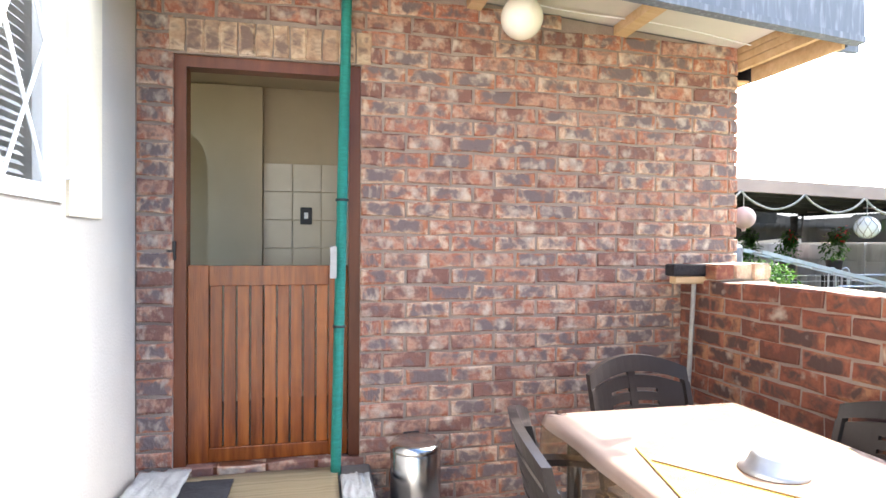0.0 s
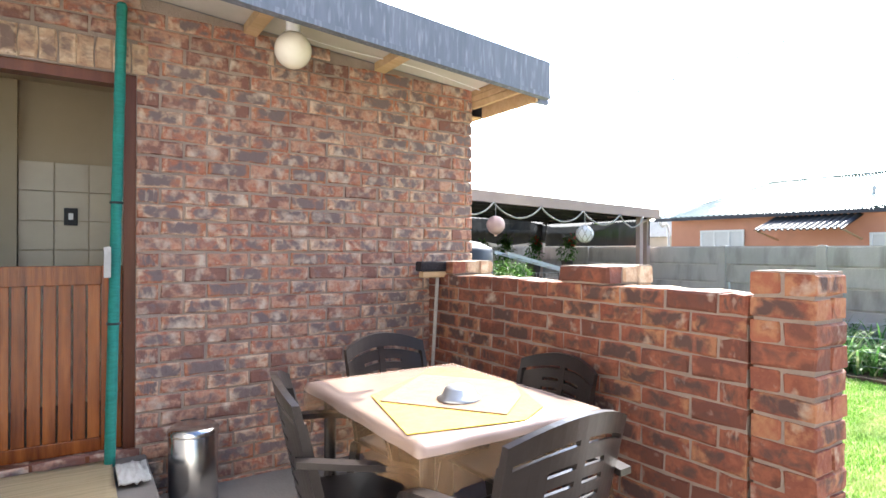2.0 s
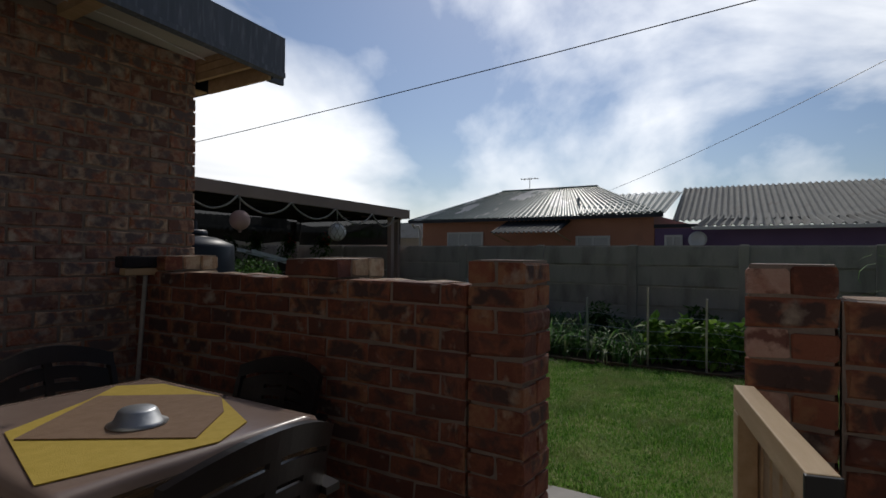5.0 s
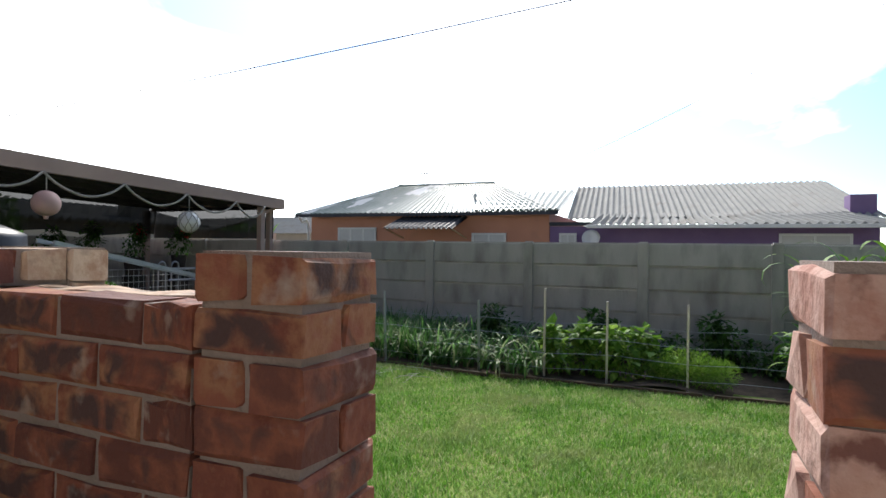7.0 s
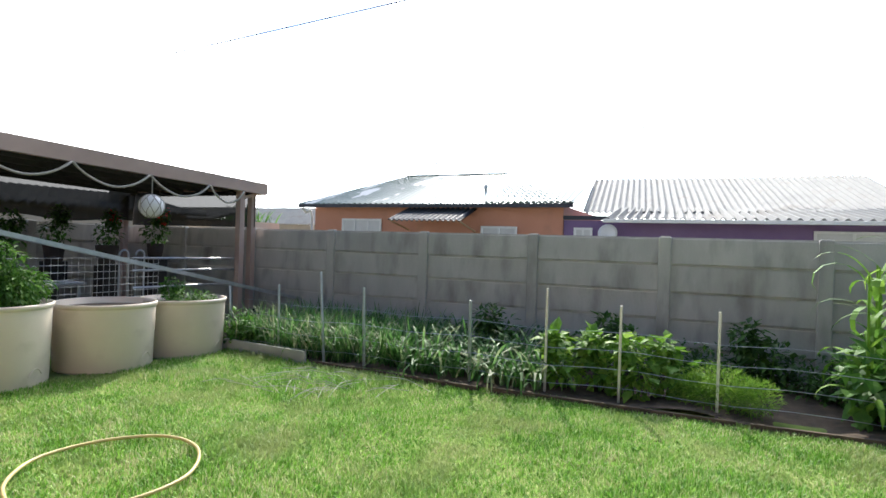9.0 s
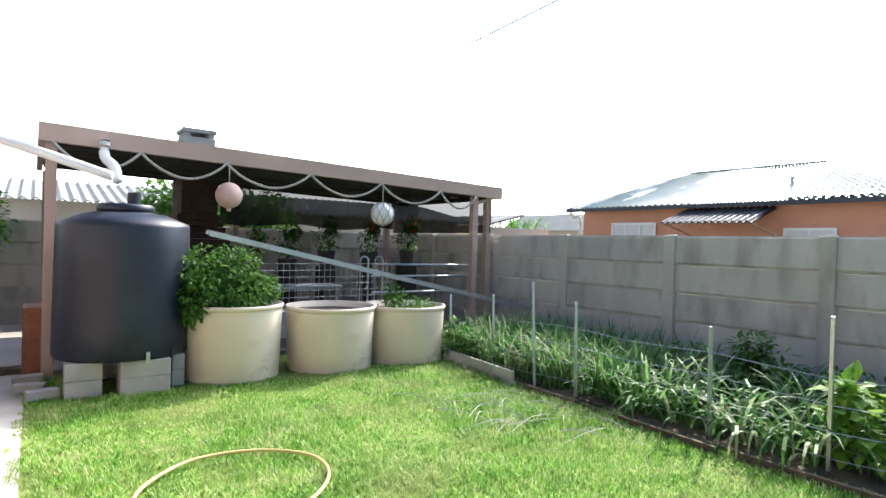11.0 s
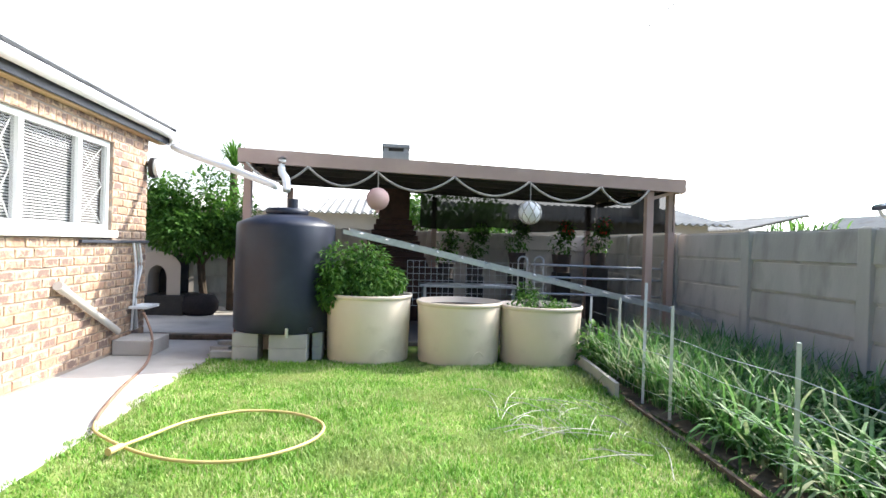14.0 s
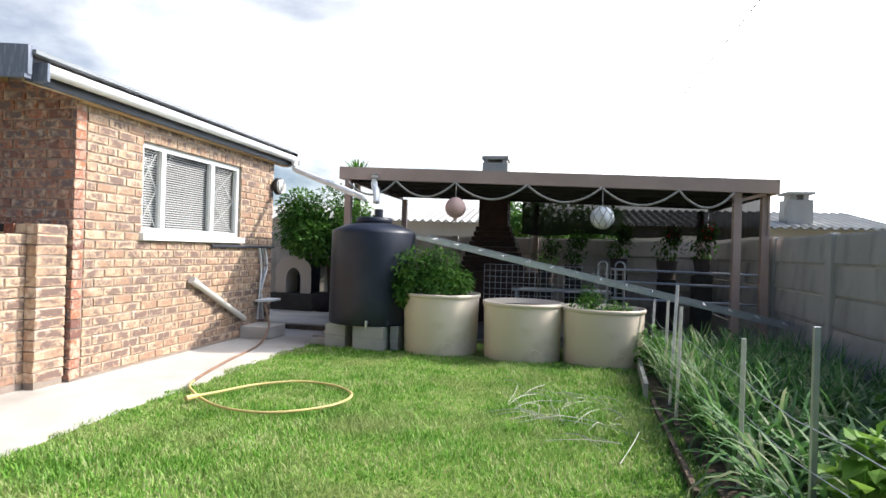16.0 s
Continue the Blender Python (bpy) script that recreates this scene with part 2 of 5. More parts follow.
M_FIELD = material("open_ground", [(0.10, 0.11, 0.05), (0.20, 0.17, 0.11)], 1.0, scale=0.4, bump=0.5, bump_scale=9)
M_GRASS = leaf_material("grass_blades", [(0.095, 0.24, 0.026), (0.18, 0.39, 0.05), (0.28, 0.47, 0.09), (0.48, 0.50, 0.24)], stain=(0.30, 0.36, 0.13), stain_scale=1.6, stain_range=(0.50, 0.72))
M_LEAF = leaf_material("green_leaf", [(0.045, 0.12, 0.018), (0.08, 0.20, 0.03), (0.14, 0.28, 0.05)])
M_LEAF_DARK = leaf_material("dark_leaf", [(0.03, 0.075, 0.014), (0.05, 0.12, 0.022), (0.08, 0.17, 0.03)])
M_LEAF_LIGHT = leaf_material("light_leaf", [(0.10, 0.22, 0.025), (0.18, 0.34, 0.045), (0.28, 0.42, 0.08)])
M_STRAP = leaf_material("strap_leaf", [(0.045, 0.125, 0.028), (0.08, 0.20, 0.045), (0.13, 0.27, 0.075), (0.32, 0.36, 0.20)])
M_BARK = material("bark", [(0.06, 0.045, 0.03), (0.14, 0.10, 0.07)], 0.95, scale=9, bump=0.8, bump_scale=30)
M_TANK = material("dark_blue_plastic", [(0.012, 0.015, 0.026), (0.022, 0.026, 0.042)], 0.42, scale=2, bump=0.06, bump_scale=25, stain=(0.03, 0.035, 0.05), stain_scale=3, stain_range=(0.5, 0.9))
M_TUB = material("cream_plastic", [(0.70, 0.58, 0.46), (0.78, 0.67, 0.55)], 0.5, scale=1.6, bump=0.08, bump_scale=30, stain=(0.42, 0.33, 0.22), stain_scale=2.2, stain_range=(0.55, 0.85))
M_PERGOLA = material("pink_beige_paint", [(0.40, 0.29, 0.25), (0.48, 0.36, 0.31)], 0.7, scale=2, bump=0.1, stain=(0.33, 0.24, 0.21), stain_range=(0.5, 0.8))
# Near black: the shade under the pergola roof is put into the colour.
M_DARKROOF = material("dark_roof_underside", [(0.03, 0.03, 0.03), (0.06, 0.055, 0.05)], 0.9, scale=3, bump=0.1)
M_BRAAI = material("dark_braai_brick", [(0.030, 0.018, 0.015), (0.075, 0.040, 0.032)], 0.95, scale=6, bump=0.4, bump_scale=40, per_object=0.3)
M_CHAIR = material("dark_brown_plastic", [(0.016, 0.012, 0.011), (0.028, 0.022, 0.020)], 0.33, scale=5, bump=0.05, bump_scale=80)
M_STEEL = material("brushed_steel", [(0.55, 0.55, 0.55), (0.65, 0.65, 0.65)], 0.22, metal=1.0, scale=6, bump=0.02)
M_GALV = material("galvanised_steel", [(0.42, 0.43, 0.44), (0.56, 0.57, 0.58)], 0.42, metal=0.8, scale=14, bump=0.05)
M_ALU = material("aluminium", [(0.58, 0.58, 0.58), (0.68, 0.68, 0.68)], 0.4, metal=0.7, scale=8, bump=0.05)
M_BLACK = material("black_plastic", [(0.012, 0.012, 0.013), (0.022, 0.022, 0.024)], 0.45, scale=6, bump=0.1)
M_BRISTLE = material("dark_bristle", [(0.015, 0.012, 0.014), (0.035, 0.028, 0.03)], 0.95, scale=50, bump=0.8, bump_scale=160)
M_CLOTH = material("brown_plastic_cloth", [(0.27, 0.19, 0.15), (0.36, 0.26, 0.21)], 0.22, scale=3, bump=0.14, bump_scale=14, spec=0.6)
M_YELLOW = material("mustard_cloth", [(0.52, 0.36, 0.05), (0.62, 0.44, 0.08)], 0.85, scale=30, bump=0.3, bump_scale=250)
M_BROWNMAT = material("brown_cloth", [(0.24, 0.145, 0.085), (0.30, 0.19, 0.12)], 0.85, scale=30, bump=0.3, bump_scale=250)
M_GREENNET = material("green_net", [(0.010, 0.16, 0.13), (0.02, 0.27, 0.22)], 0.6, scale=20, stretch=(1, 1, 5), bump=0.6, bump_scale=140)
M_HOSE = material("yellow_hose", [(0.50, 0.38, 0.14), (0.60, 0.48, 0.20)], 0.5, scale=9, bump=0.05)
M_HOSE_BROWN = material("faded_hose", [(0.20, 0.11, 0.07), (0.30, 0.18, 0.12)], 0.6, scale=9, bump=0.05)
M_ROPE = material("grey_rope", [(0.30, 0.28, 0.25), (0.42, 0.40, 0.36)], 0.95, scale=30, bump=0.6, bump_scale=120)
M_PINKBALL = material("pink_float", [(0.55, 0.34, 0.30), (0.62, 0.42, 0.37)], 0.6, scale=5, bump=0.1)
M_NETBALL = material("white_float", [(0.68, 0.68, 0.68), (0.76, 0.76, 0.76)], 0.5, scale=5, bump=0.05)
M_GLOBE = material("opal_globe", [(0.74, 0.68, 0.56), (0.80, 0.75, 0.64)], 0.25, scale=4, bump=0.02, stain=(0.6, 0.5, 0.36), stain_scale=5, stain_range=(0.6, 0.9))
M_PINKWALL = material("salmon_paint", [(0.56, 0.26, 0.17), (0.63, 0.31, 0.21)], 0.85, scale=1, bump=0.1, stain=(0.45, 0.24, 0.17), stain_range=(0.6, 0.9))
M_PURPLE = material("purple_paint", [(0.20, 0.13, 0.27), (0.25, 0.17, 0.32)], 0.85, scale=1, bump=0.1)
M_GREENROOF = material("patchy_green_roof", [(0.10, 0.16, 0.14), (0.16, 0.22, 0.20)], 0.4, scale=1.2, stain=(0.62, 0.64, 0.64), stain_scale=0.9, stain_range=(0.55, 0.60), bump=0.1, stretch=(0.5, 1.2, 1))
M_GREYROOF = material("weathered_fibre_roof", [(0.30, 0.30, 0.28), (0.40, 0.39, 0.36)], 0.8, scale=1.5, bump=0.2, stain=(0.22, 0.20, 0.17), stain_range=(0.55, 0.8))
M_BLIND = material("white_blind", [(0.62, 0.62, 0.61), (0.69, 0.69, 0.68)], 0.5, scale=3, bump=0.0)
# Near-black colour for boards that stand in for unlit depth.
M_VOID = material("unlit_depth", [(0.03, 0.03, 0.035), (0.05, 0.05, 0.055)], 0.9, scale=2, bump=0.0)
M_GLASS = see_through("window_glass", (0.03, 0.035, 0.036), 0.18, 0.03)
M_NET = see_through("black_shade_net", (0.015, 0.015, 0.016), 0.94)
M_CLEAR = see_through("clear_plastic", (0.30, 0.18, 0.09), 0.42, 0.08)
M_MAT = material("striped_mat", [(0.24, 0.18, 0.10), (0.36, 0.28, 0.17)], 0.95, scale=4, stretch=(0.4, 16, 1), bump=0.5, bump_scale=60)
M_DARKMAT = material("dark_rubber_mat", [(0.020, 0.020, 0.024), (0.040, 0.040, 0.046)], 0.85, scale=9, bump=0.4)
M_GREYCLOTH = material("grey_rag", [(0.34, 0.33, 0.31), (0.46, 0.45, 0.43)], 0.95, scale=9, bump=0.4)
M_STRAW = material("dull_wire_and_straw", [(0.34, 0.32, 0.27), (0.50, 0.48, 0.42)], 0.7, scale=6, bump=0.0, per_island=0.5)
M_TERRA = material("dark_pot", [(0.05, 0.04, 0.04), (0.09, 0.07, 0.06)], 0.7, scale=6, bump=0.1)
M_RED = material("red_flower", [(0.50, 0.02, 0.02), (0.62, 0.04, 0.03)], 0.6, scale=6, bump=0.0)
M_WALLPINK = material("raised_brick", [(0.22, 0.08, 0.05), (0.32, 0.13, 0.08)], 0.9, scale=8, bump=0.4)


# ---- mesh helpers ----
def finish(name, bm, mat, smooth=False):
    me = bpy.data.meshes.new(name)
    bmesh.ops.recalc_face_normals(bm, faces=bm.faces)
    if smooth:
        for f in bm.faces:
            f.smooth = True
    bm.to_mesh(me)
    bm.free()
    me.materials.append(mat)
    return me


def part(name, bm, mat, parent=None, label="", smooth=False):
    ob = new(name, finish(name, bm, mat, smooth))
    ob.parent = parent
    if label:
        tagged(ob, label)
    return ob


def raw(name, verts, faces, mat, parent=None, smooth=False):
    me = bpy.data.meshes.new(name)
    me.from_pydata(verts, [], faces)
    if smooth:
        me.polygons.foreach_set("use_smooth", [True] * len(me.polygons))
    me.materials.append(mat)
    ob = new(name, me)
    ob.parent = parent
    return ob


def thing(name, x, y, z, label, category, group="", kind="", turn=0.0):
    e = new(name)
    e.matrix_basis = pose(x, y, z, 0, 0, turn)
    return tagged(e, label, category, group, kind)


def box(bm, x0, x1, y0, y1, z0, z1, bevel=0.0):
    r = bmesh.ops.create_cube(bm, size=1.0, matrix=Matrix.Translation(((x0 + x1) / 2, (y0 + y1) / 2, (z0 + z1) / 2)) @ Matrix.Diagonal((abs(x1 - x0), abs(y1 - y0), abs(z1 - z0), 1)))
    if bevel:
        es = list({e for v in r["verts"] for e in v.link_edges})
        bmesh.ops.bevel(bm, geom=es, offset=bevel, segments=2, affect="EDGES", profile=0.6)
    return bm


def boxed(*a, **k):
    return box(bmesh.new(), *a, **k)


def rod(bm, p, q, r, r2=None, seg=10):
    """A round bar from p to q."""
    p, q = Vector(p), Vector(q)
    d = q - p
    m = Matrix.Translation((p + q) / 2) @ d.to_track_quat("Z", "Y").to_matrix().to_4x4()
    bmesh.ops.create_cone(bm, cap_ends=True, segments=seg, radius1=r, radius2=r if r2 is None else r2, depth=d.length, matrix=m)
    return bm


def bar(bm, p, q, w, h):
    """A rectangular bar from p to q, w wide and h high."""
    p, q = Vector(p), Vector(q)
    d = q - p
    m = Matrix.Translation((p + q) / 2) @ d.to_track_quat("X", "Z").to_matrix().to_4x4() @ Matrix.Diagonal((d.length, w, h, 1))
    bmesh.ops.create_cube(bm, size=1.0, matrix=m)
    return bm


def tube(bm, pts, r, seg=8):
    """A round tube swept along a line of points."""
    pts = [Vector(p) for p in pts]
    rings, up = [], Vector((0, 0, 1))
    for i, p in enumerate(pts):
        d = (pts[min(i + 1, len(pts) - 1)] - pts[max(i - 1, 0)]).normalized()
        a = d.cross(up)
        a = a.normalized() if a.length > 0.05 else d.cross(Vector((1, 0, 0))).normalized()
        b = a.cross(d)
        rings.append([bm.verts.new(p + r * (math.cos(2 * math.pi * k / seg) * a + math.sin(2 * math.pi * k / seg) * b)) for k in range(seg)])
    for u, v in zip(rings, rings[1:]):
        for k in range(seg):
            bm.faces.new((u[k], u[(k + 1) % seg], v[(k + 1) % seg], v[k]))
    bm.faces.new(rings[0]), bm.faces.new(rings[-1])
    return bm


def lathe(bm, profile, seg=40, cx=0.0, cy=0.0):
    """A turned shape from (radius, height) pairs."""
    rings = [[bm.verts.new((cx + r * math.cos(2 * math.pi * k / seg), cy + r * math.sin(2 * math.pi * k / seg), z)) for k in range(seg)] for r, z in profile]
    for u, v in zip(rings, rings[1:]):
        for k in range(seg):
            bm.faces.new((u[k], u[(k + 1) % seg], v[(k + 1) % seg], v[k]))
    return bm


def smooth_line(pts, n=8):
    """A smooth curve through points (Catmull-Rom)."""
    pts = [Vector(p) for p in pts]
    out = []
    for i in range(len(pts) - 1):
        a, b, c, d = pts[max(i - 1, 0)], pts[i], pts[i + 1], pts[min(i + 2, len(pts) - 1)]
        for k in range(n):
            t = k / n
            out.append(0.5 * (2 * b + (c - a) * t + (2 * a - 5 * b + 4 * c - d) * t * t + (3 * b - a - 3 * c + d) * t ** 3))
    return out + [pts[-1]]


# ---- bricks ----
BL, BD, BH, JOINT = 0.222, 0.106, 0.073, 0.012
COURSE = BH + JOINT
rng = random.Random(4)


def brick_mesh(name, mat, seed):
    """One worn brick, one unit long, centred on its middle."""
    r = random.Random(seed)
    bm = bmesh.new()
    c = 0.007
    rings = []
    for y, inset in ((-BD / 2, c), (-BD / 2 + c, 0), (BD / 2 - c, 0), (BD / 2, c)):
        ring = []
        for sx, sz in ((-1, -1), (0, -1), (1, -1), (1, 1), (0, 1), (-1, 1)):
            jx, jz = r.uniform(-0.022, 0.022), r.uniform(-0.006, 0.005)
            ring.append(bm.verts.new((sx * (0.5 - inset / BL) + jx * (sx != 0), y + r.uniform(-0.002, 0.002), sz * (BH / 2 - inset) + jz)))
        rings.append(ring)
    for u, v in zip(rings, rings[1:]):
        for k in range(6):
            bm.faces.new((u[k], u[(k + 1) % 6], v[(k + 1) % 6], v[k]))
    bm.faces.new(rings[0]), bm.faces.new(rings[-1])
    return finish(name, bm, mat)


BRICKS = {m.name: [brick_mesh("brick", m, 10 * k + s) for s in range(6)] for k, m in enumerate((M_BRICK_DARK, M_BRICK_RED, M_BRICK_SUN_TAN, M_BRICK_SUNLIT))}


def lay_brick(parent, mat, centre, length, turn, upright=False, proud=0.0):
    ob = new("brick", BRICKS[mat.name][rng.randrange(6)])
    ob.parent = parent
    x, y, z = centre
    ob.matrix_basis = pose(x, y, z, rng.uniform(-0.5, 0.5), 90 if upright else rng.uniform(-0.4, 0.4), turn + rng.uniform(-0.6, 0.6)) @ Matrix.Diagonal((length, 1, 1, 1))
    return ob


def lay_wall(parent, mat, start, end, fixed, axis, z0, courses, holes=(), depth_shift=0.0, top=None):
    """Stretcher courses along x or y from start to end, at the fixed other coordinate; holes are (from, to, low, high)."""
    for c in range(courses):
        zc = z0 + c * COURSE + BH / 2
        spans = [(start, end)]
        for a, b, lo, hi in holes:
            if lo - 0.02 < zc < hi + 0.02:
                spans = [s for u, v in spans for s in ((u, min(v, a)), (max(u, b), v)) if s[1] - s[0] > 0.03]
        for u, v in spans:
            p = u
            first = (BL + JOINT) * (0.5 if c % 2 else 1.0) - JOINT
            while p < v - 0.03:
                ln = min(first if p == u else BL, v - p)
                if 0 < v - (p + ln) < 0.05:
                    ln = v - p
                mid = p + ln / 2
                if top and zc + BH / 2 > top(mid):
                    p += ln + JOINT
                    continue
                jig = rng.uniform(-0.003, 0.003) + depth_shift
                centre = (mid, fixed + jig, zc) if axis == "x" else (fixed + jig, mid, zc)
                lay_brick(parent, mat, centre, ln, 0 if axis == "x" else 90)
                p += ln + JOINT


# ---- ground ----
def sheet(name, x0, x1, y0, y1, z, mat, nx=1, ny=1, rough=0.0):
    verts, faces = [], []
    for j in range(ny + 1):
        for i in range(nx + 1):
            x, y = x0 + (x1 - x0) * i / nx, y0 + (y1 - y0) * j / ny
            verts.append((x, y, z + rough * noise.noise((x * 1.3, y * 1.3, 0.0))))
    for j in range(ny):
        for i in range(nx):
            a = j * (nx + 1) + i
            faces.append((a, a + 1, a + nx + 2, a + nx + 1))
    return raw(name, verts, faces, mat)


tagged(sheet("ground", -400, 400, -400, 400, -0.06, M_FIELD), "open earth ground reaching to the horizon", "ground", kind="structure")
lawn = tagged(sheet("lawn", 3.5, 7.75, -6.0, 5.9, -0.012, M_LAWN, 40, 90, 0.02), "bright green mown lawn of the back yard", "lawn", kind="structure")
bed = tagged(sheet("soil_bed", 7.42, 9.16, -6.0, 5.6, 0.012, M_SOIL, 40, 120, 0.07), "dark loose soil of the vegetable bed", "soil", kind="structure")
tagged(part("concrete_path", boxed(2.32, 3.58, -6.0, 6.15, -0.10, 0.0, 0.008), M_CONCRETE), "pale concrete path along the house wall", "path", kind="structure")
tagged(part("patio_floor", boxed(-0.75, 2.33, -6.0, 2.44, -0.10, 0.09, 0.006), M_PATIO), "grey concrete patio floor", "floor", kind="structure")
tagged(part("back_pavement", boxed(-2.5, 3.70, 6.16, 11.0, -0.10, 0.07, 0.01), M_CONCRETE), "raised concrete pavement behind the house", "pavement", kind="structure")
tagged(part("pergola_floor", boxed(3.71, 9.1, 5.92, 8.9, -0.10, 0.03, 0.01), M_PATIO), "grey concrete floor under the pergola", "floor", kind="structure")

# ---- house ----
HX, HY, HY2 = 2.57, 2.42, 5.83
DX0, DX1, DZ0, DZ1 = -0.46, 0.41, 0.35, 2.31
WY0, WY1, WZ0, WZ1 = 3.22, 4.99, 1.30, 2.20
PITCH = 0.084


def eave_z(x):
    return 2.415 + PITCH * (2.74 - x)


def wall_core(name, pieces, mat, label):
    bm = bmesh.new()
    for p in pieces:
        box(bm, *p)
    return tagged(part(name, bm, mat), label, "wall", kind="structure")


wall_patio = wall_core("wall_south", [(-0.62, DX0, HY + 0.010, HY + 0.20, -0.05, 2.42), (DX1, HX - 0.012, HY + 0.010, HY + 0.20, -0.05, 2.42), (DX0, DX1, HY + 0.010, HY + 0.20, DZ1, 2.42), (DX0, DX1, HY + 0.010, HY + 0.20, -0.05, DZ0 - 0.03)],
                       M_MORTAR, "dark clinker brick house wall with a doorway")
tops = bmesh.new()
wall_east = wall_core("wall_east", [(HX - 0.2, HX - 0.010, HY + 0.201, WY0, -0.05, 2.5), (HX - 0.2, HX - 0.010, WY1, HY2 - 0.01, -0.05, 2.5), (HX - 0.2, HX - 0.010, WY0, WY1, -0.05, WZ0), (HX - 0.2, HX - 0.010, WY0, WY1, WZ1, 2.5)],
                      M_MORTAR_TAN, "face brick house wall with a window, sunlit tan put into its colour")
wall_core("wall_north", [(-3.5, HX - 0.201, HY2 - 0.2, HY2 - 0.01, -0.05, 2.5)], M_MORTAR_TAN, "plain rear wall of the house")
tagged(part("house_floor", boxed(-3.5, HX - 0.21, HY + 0.21, HY2 - 0.21, 0.0, 0.33), M_PATIO), "floor inside the house", "floor", kind="structure")
tagged(part("ceiling", boxed(-3.5, HX - 0.21, HY + 0.21, HY2 - 0.21, 2.52, 2.56), M_INNER), "cream ceiling inside the house", "ceiling", kind="structure")
# white side wall of the patio with its window
SX = -0.62
wall_core("wall_west", [(SX - 0.22, SX, 1.66, HY + 0.2, -0.05, 2.9), (SX - 0.22, SX, -6.0, 0.55, -0.05, 2.9), (SX - 0.22, SX, 0.55, 1.66, -0.05, 1.55), (SX - 0.22, SX, 0.55, 1.66, 2.55, 2.9)], M_PLASTER, "smooth white plastered house wall")
tagged(part("trim", boxed(SX, SX + 0.012, 1.70, 1.99, 1.51, 2.9), M_CREAM), "cream plaster band beside the window", "trim", kind="structure")


def rails(bm, y0, y1, z0, z1, x0, x1, t):
    box(bm, x0, x1, y0, y1, z0, z0 + t), box(bm, x0, x1, y0, y1, z1 - t, z1)
    box(bm, x0, x1, y0, y0 + t, z0 + t, z1 - t), box(bm, x0, x1, y1 - t, y1, z0 + t, z1 - t)
    return bm


def slats(win, x, y0, y1, z0, z1, step=0.026):
    me = finish("blind_slat", bar(bmesh.new(), (0, y0, 0), (0, y1, 0), 0.022, 0.0015), M_BLIND)
    z = z0
    while z < z1:
        s = new("blind_slat", me)
        s.parent = win
        s.matrix_basis = pose(x, 0, z) @ pose(0, (y0 + y1) / 2, 0, 0, 46, 0) @ pose(0, -(y0 + y1) / 2, 0)
        z += step


def burglar_bars(win, x, y0, y1, z0, z1, count):
    """Crossed diagonal bars inside a pane."""
    w = (y1 - y0) / count
    for k in range(count):
        for a, b in ((0, 1), (1, 0)):
            n = 2
            for j in range(n):
                za, zb = z0 + (z1 - z0) * j / n, z0 + (z1 - z0) * (j + 1) / n
                part("burglar_bar", rod(bmesh.new(), (x, y0 + (k + a) * w, za), (x, y0 + (k + b) * w, zb), 0.006, seg=6), M_WHITE, win)


win1 = tagged(new("window_1"), "white steel patio window with blind and crossed bars", "window", kind="structure")
part("window_frame", rails(bmesh.new(), 0.55, 1.66, 1.55, 2.55, SX - 0.06, SX + 0.015, 0.05), M_WHITE, win1)
part("pane", boxed(SX - 0.035, SX - 0.03, 0.60, 1.61, 1.60, 2.50), M_GLASS, win1).visible_shadow = False
slats(win1, SX - 0.09, 0.60, 1.61, 1.61, 2.5, 0.03)
burglar_bars(win1, SX - 0.015, 0.62, 1.59, 1.61, 2.49, 4)
for z in (1.63, 2.42):
    part("hinge", boxed(SX, SX + 0.03, 1.672, 1.695, z, z + 0.04), M_WHITE, win1)
# Added dark board in place of the room's unlit depth.
part("dim_backing", boxed(SX - 0.5, SX - 0.48, 0.3, 1.9, 1.2, 2.8), M_VOID, win1)

win2 = tagged(new("window_2"), "white three-light window with closed blind and crossed bars", "window", kind="structure")
wx = HX - 0.07
part("window_frame", rails(bmesh.new(), WY0, WY1, WZ0, WZ1, wx - 0.03, wx + 0.03, 0.05), M_WHITE, win2)
for y in (3.56, 4.42):
    part("mullion", boxed(wx - 0.028, wx + 0.034, y - 0.03, y + 0.03, WZ0 + 0.05, WZ1 - 0.05), M_WHITE, win2)
for a, b in ((WY0 + 0.05, 3.53), (3.59, 4.39), (4.45, WY1 - 0.05)):
    part("pane", boxed(wx - 0.004, wx + 0.002, a, b, WZ0 + 0.05, WZ1 - 0.05), M_GLASS, win2).visible_shadow = False
slats(win2, wx - 0.05, WY0 + 0.05, WY1 - 0.05, WZ0 + 0.06, WZ1 - 0.05, 0.025)
burglar_bars(win2, wx - 0.02, WY0 + 0.06, 3.52, WZ0 + 0.06, WZ1 - 0.06, 1)
burglar_bars(win2, wx - 0.02, 4.46, WY1 - 0.06, WZ0 + 0.06, WZ1 - 0.06, 1)
part("window_sill", boxed(HX - 0.1, HX + 0.05, WY0 - 0.03, WY1 + 0.03, WZ0 - 0.075, WZ0 - 0.004, 0.006), M_WHITE, win2)
# Dark board added close behind the blind, as the room's gloom.
part("dim_backing", boxed(HX - 0.45, HX - 0.44, WY0 - 0.1, WY1 + 0.1, WZ0 - 0.1, WZ1 + 0.1), M_VOID, win2)

# roof with its sloping barge board, boarded soffit and rafter ends
roof = tagged(new("roof"), "low sloping roof with grey barge board and timber eaves", "roof", kind="structure")


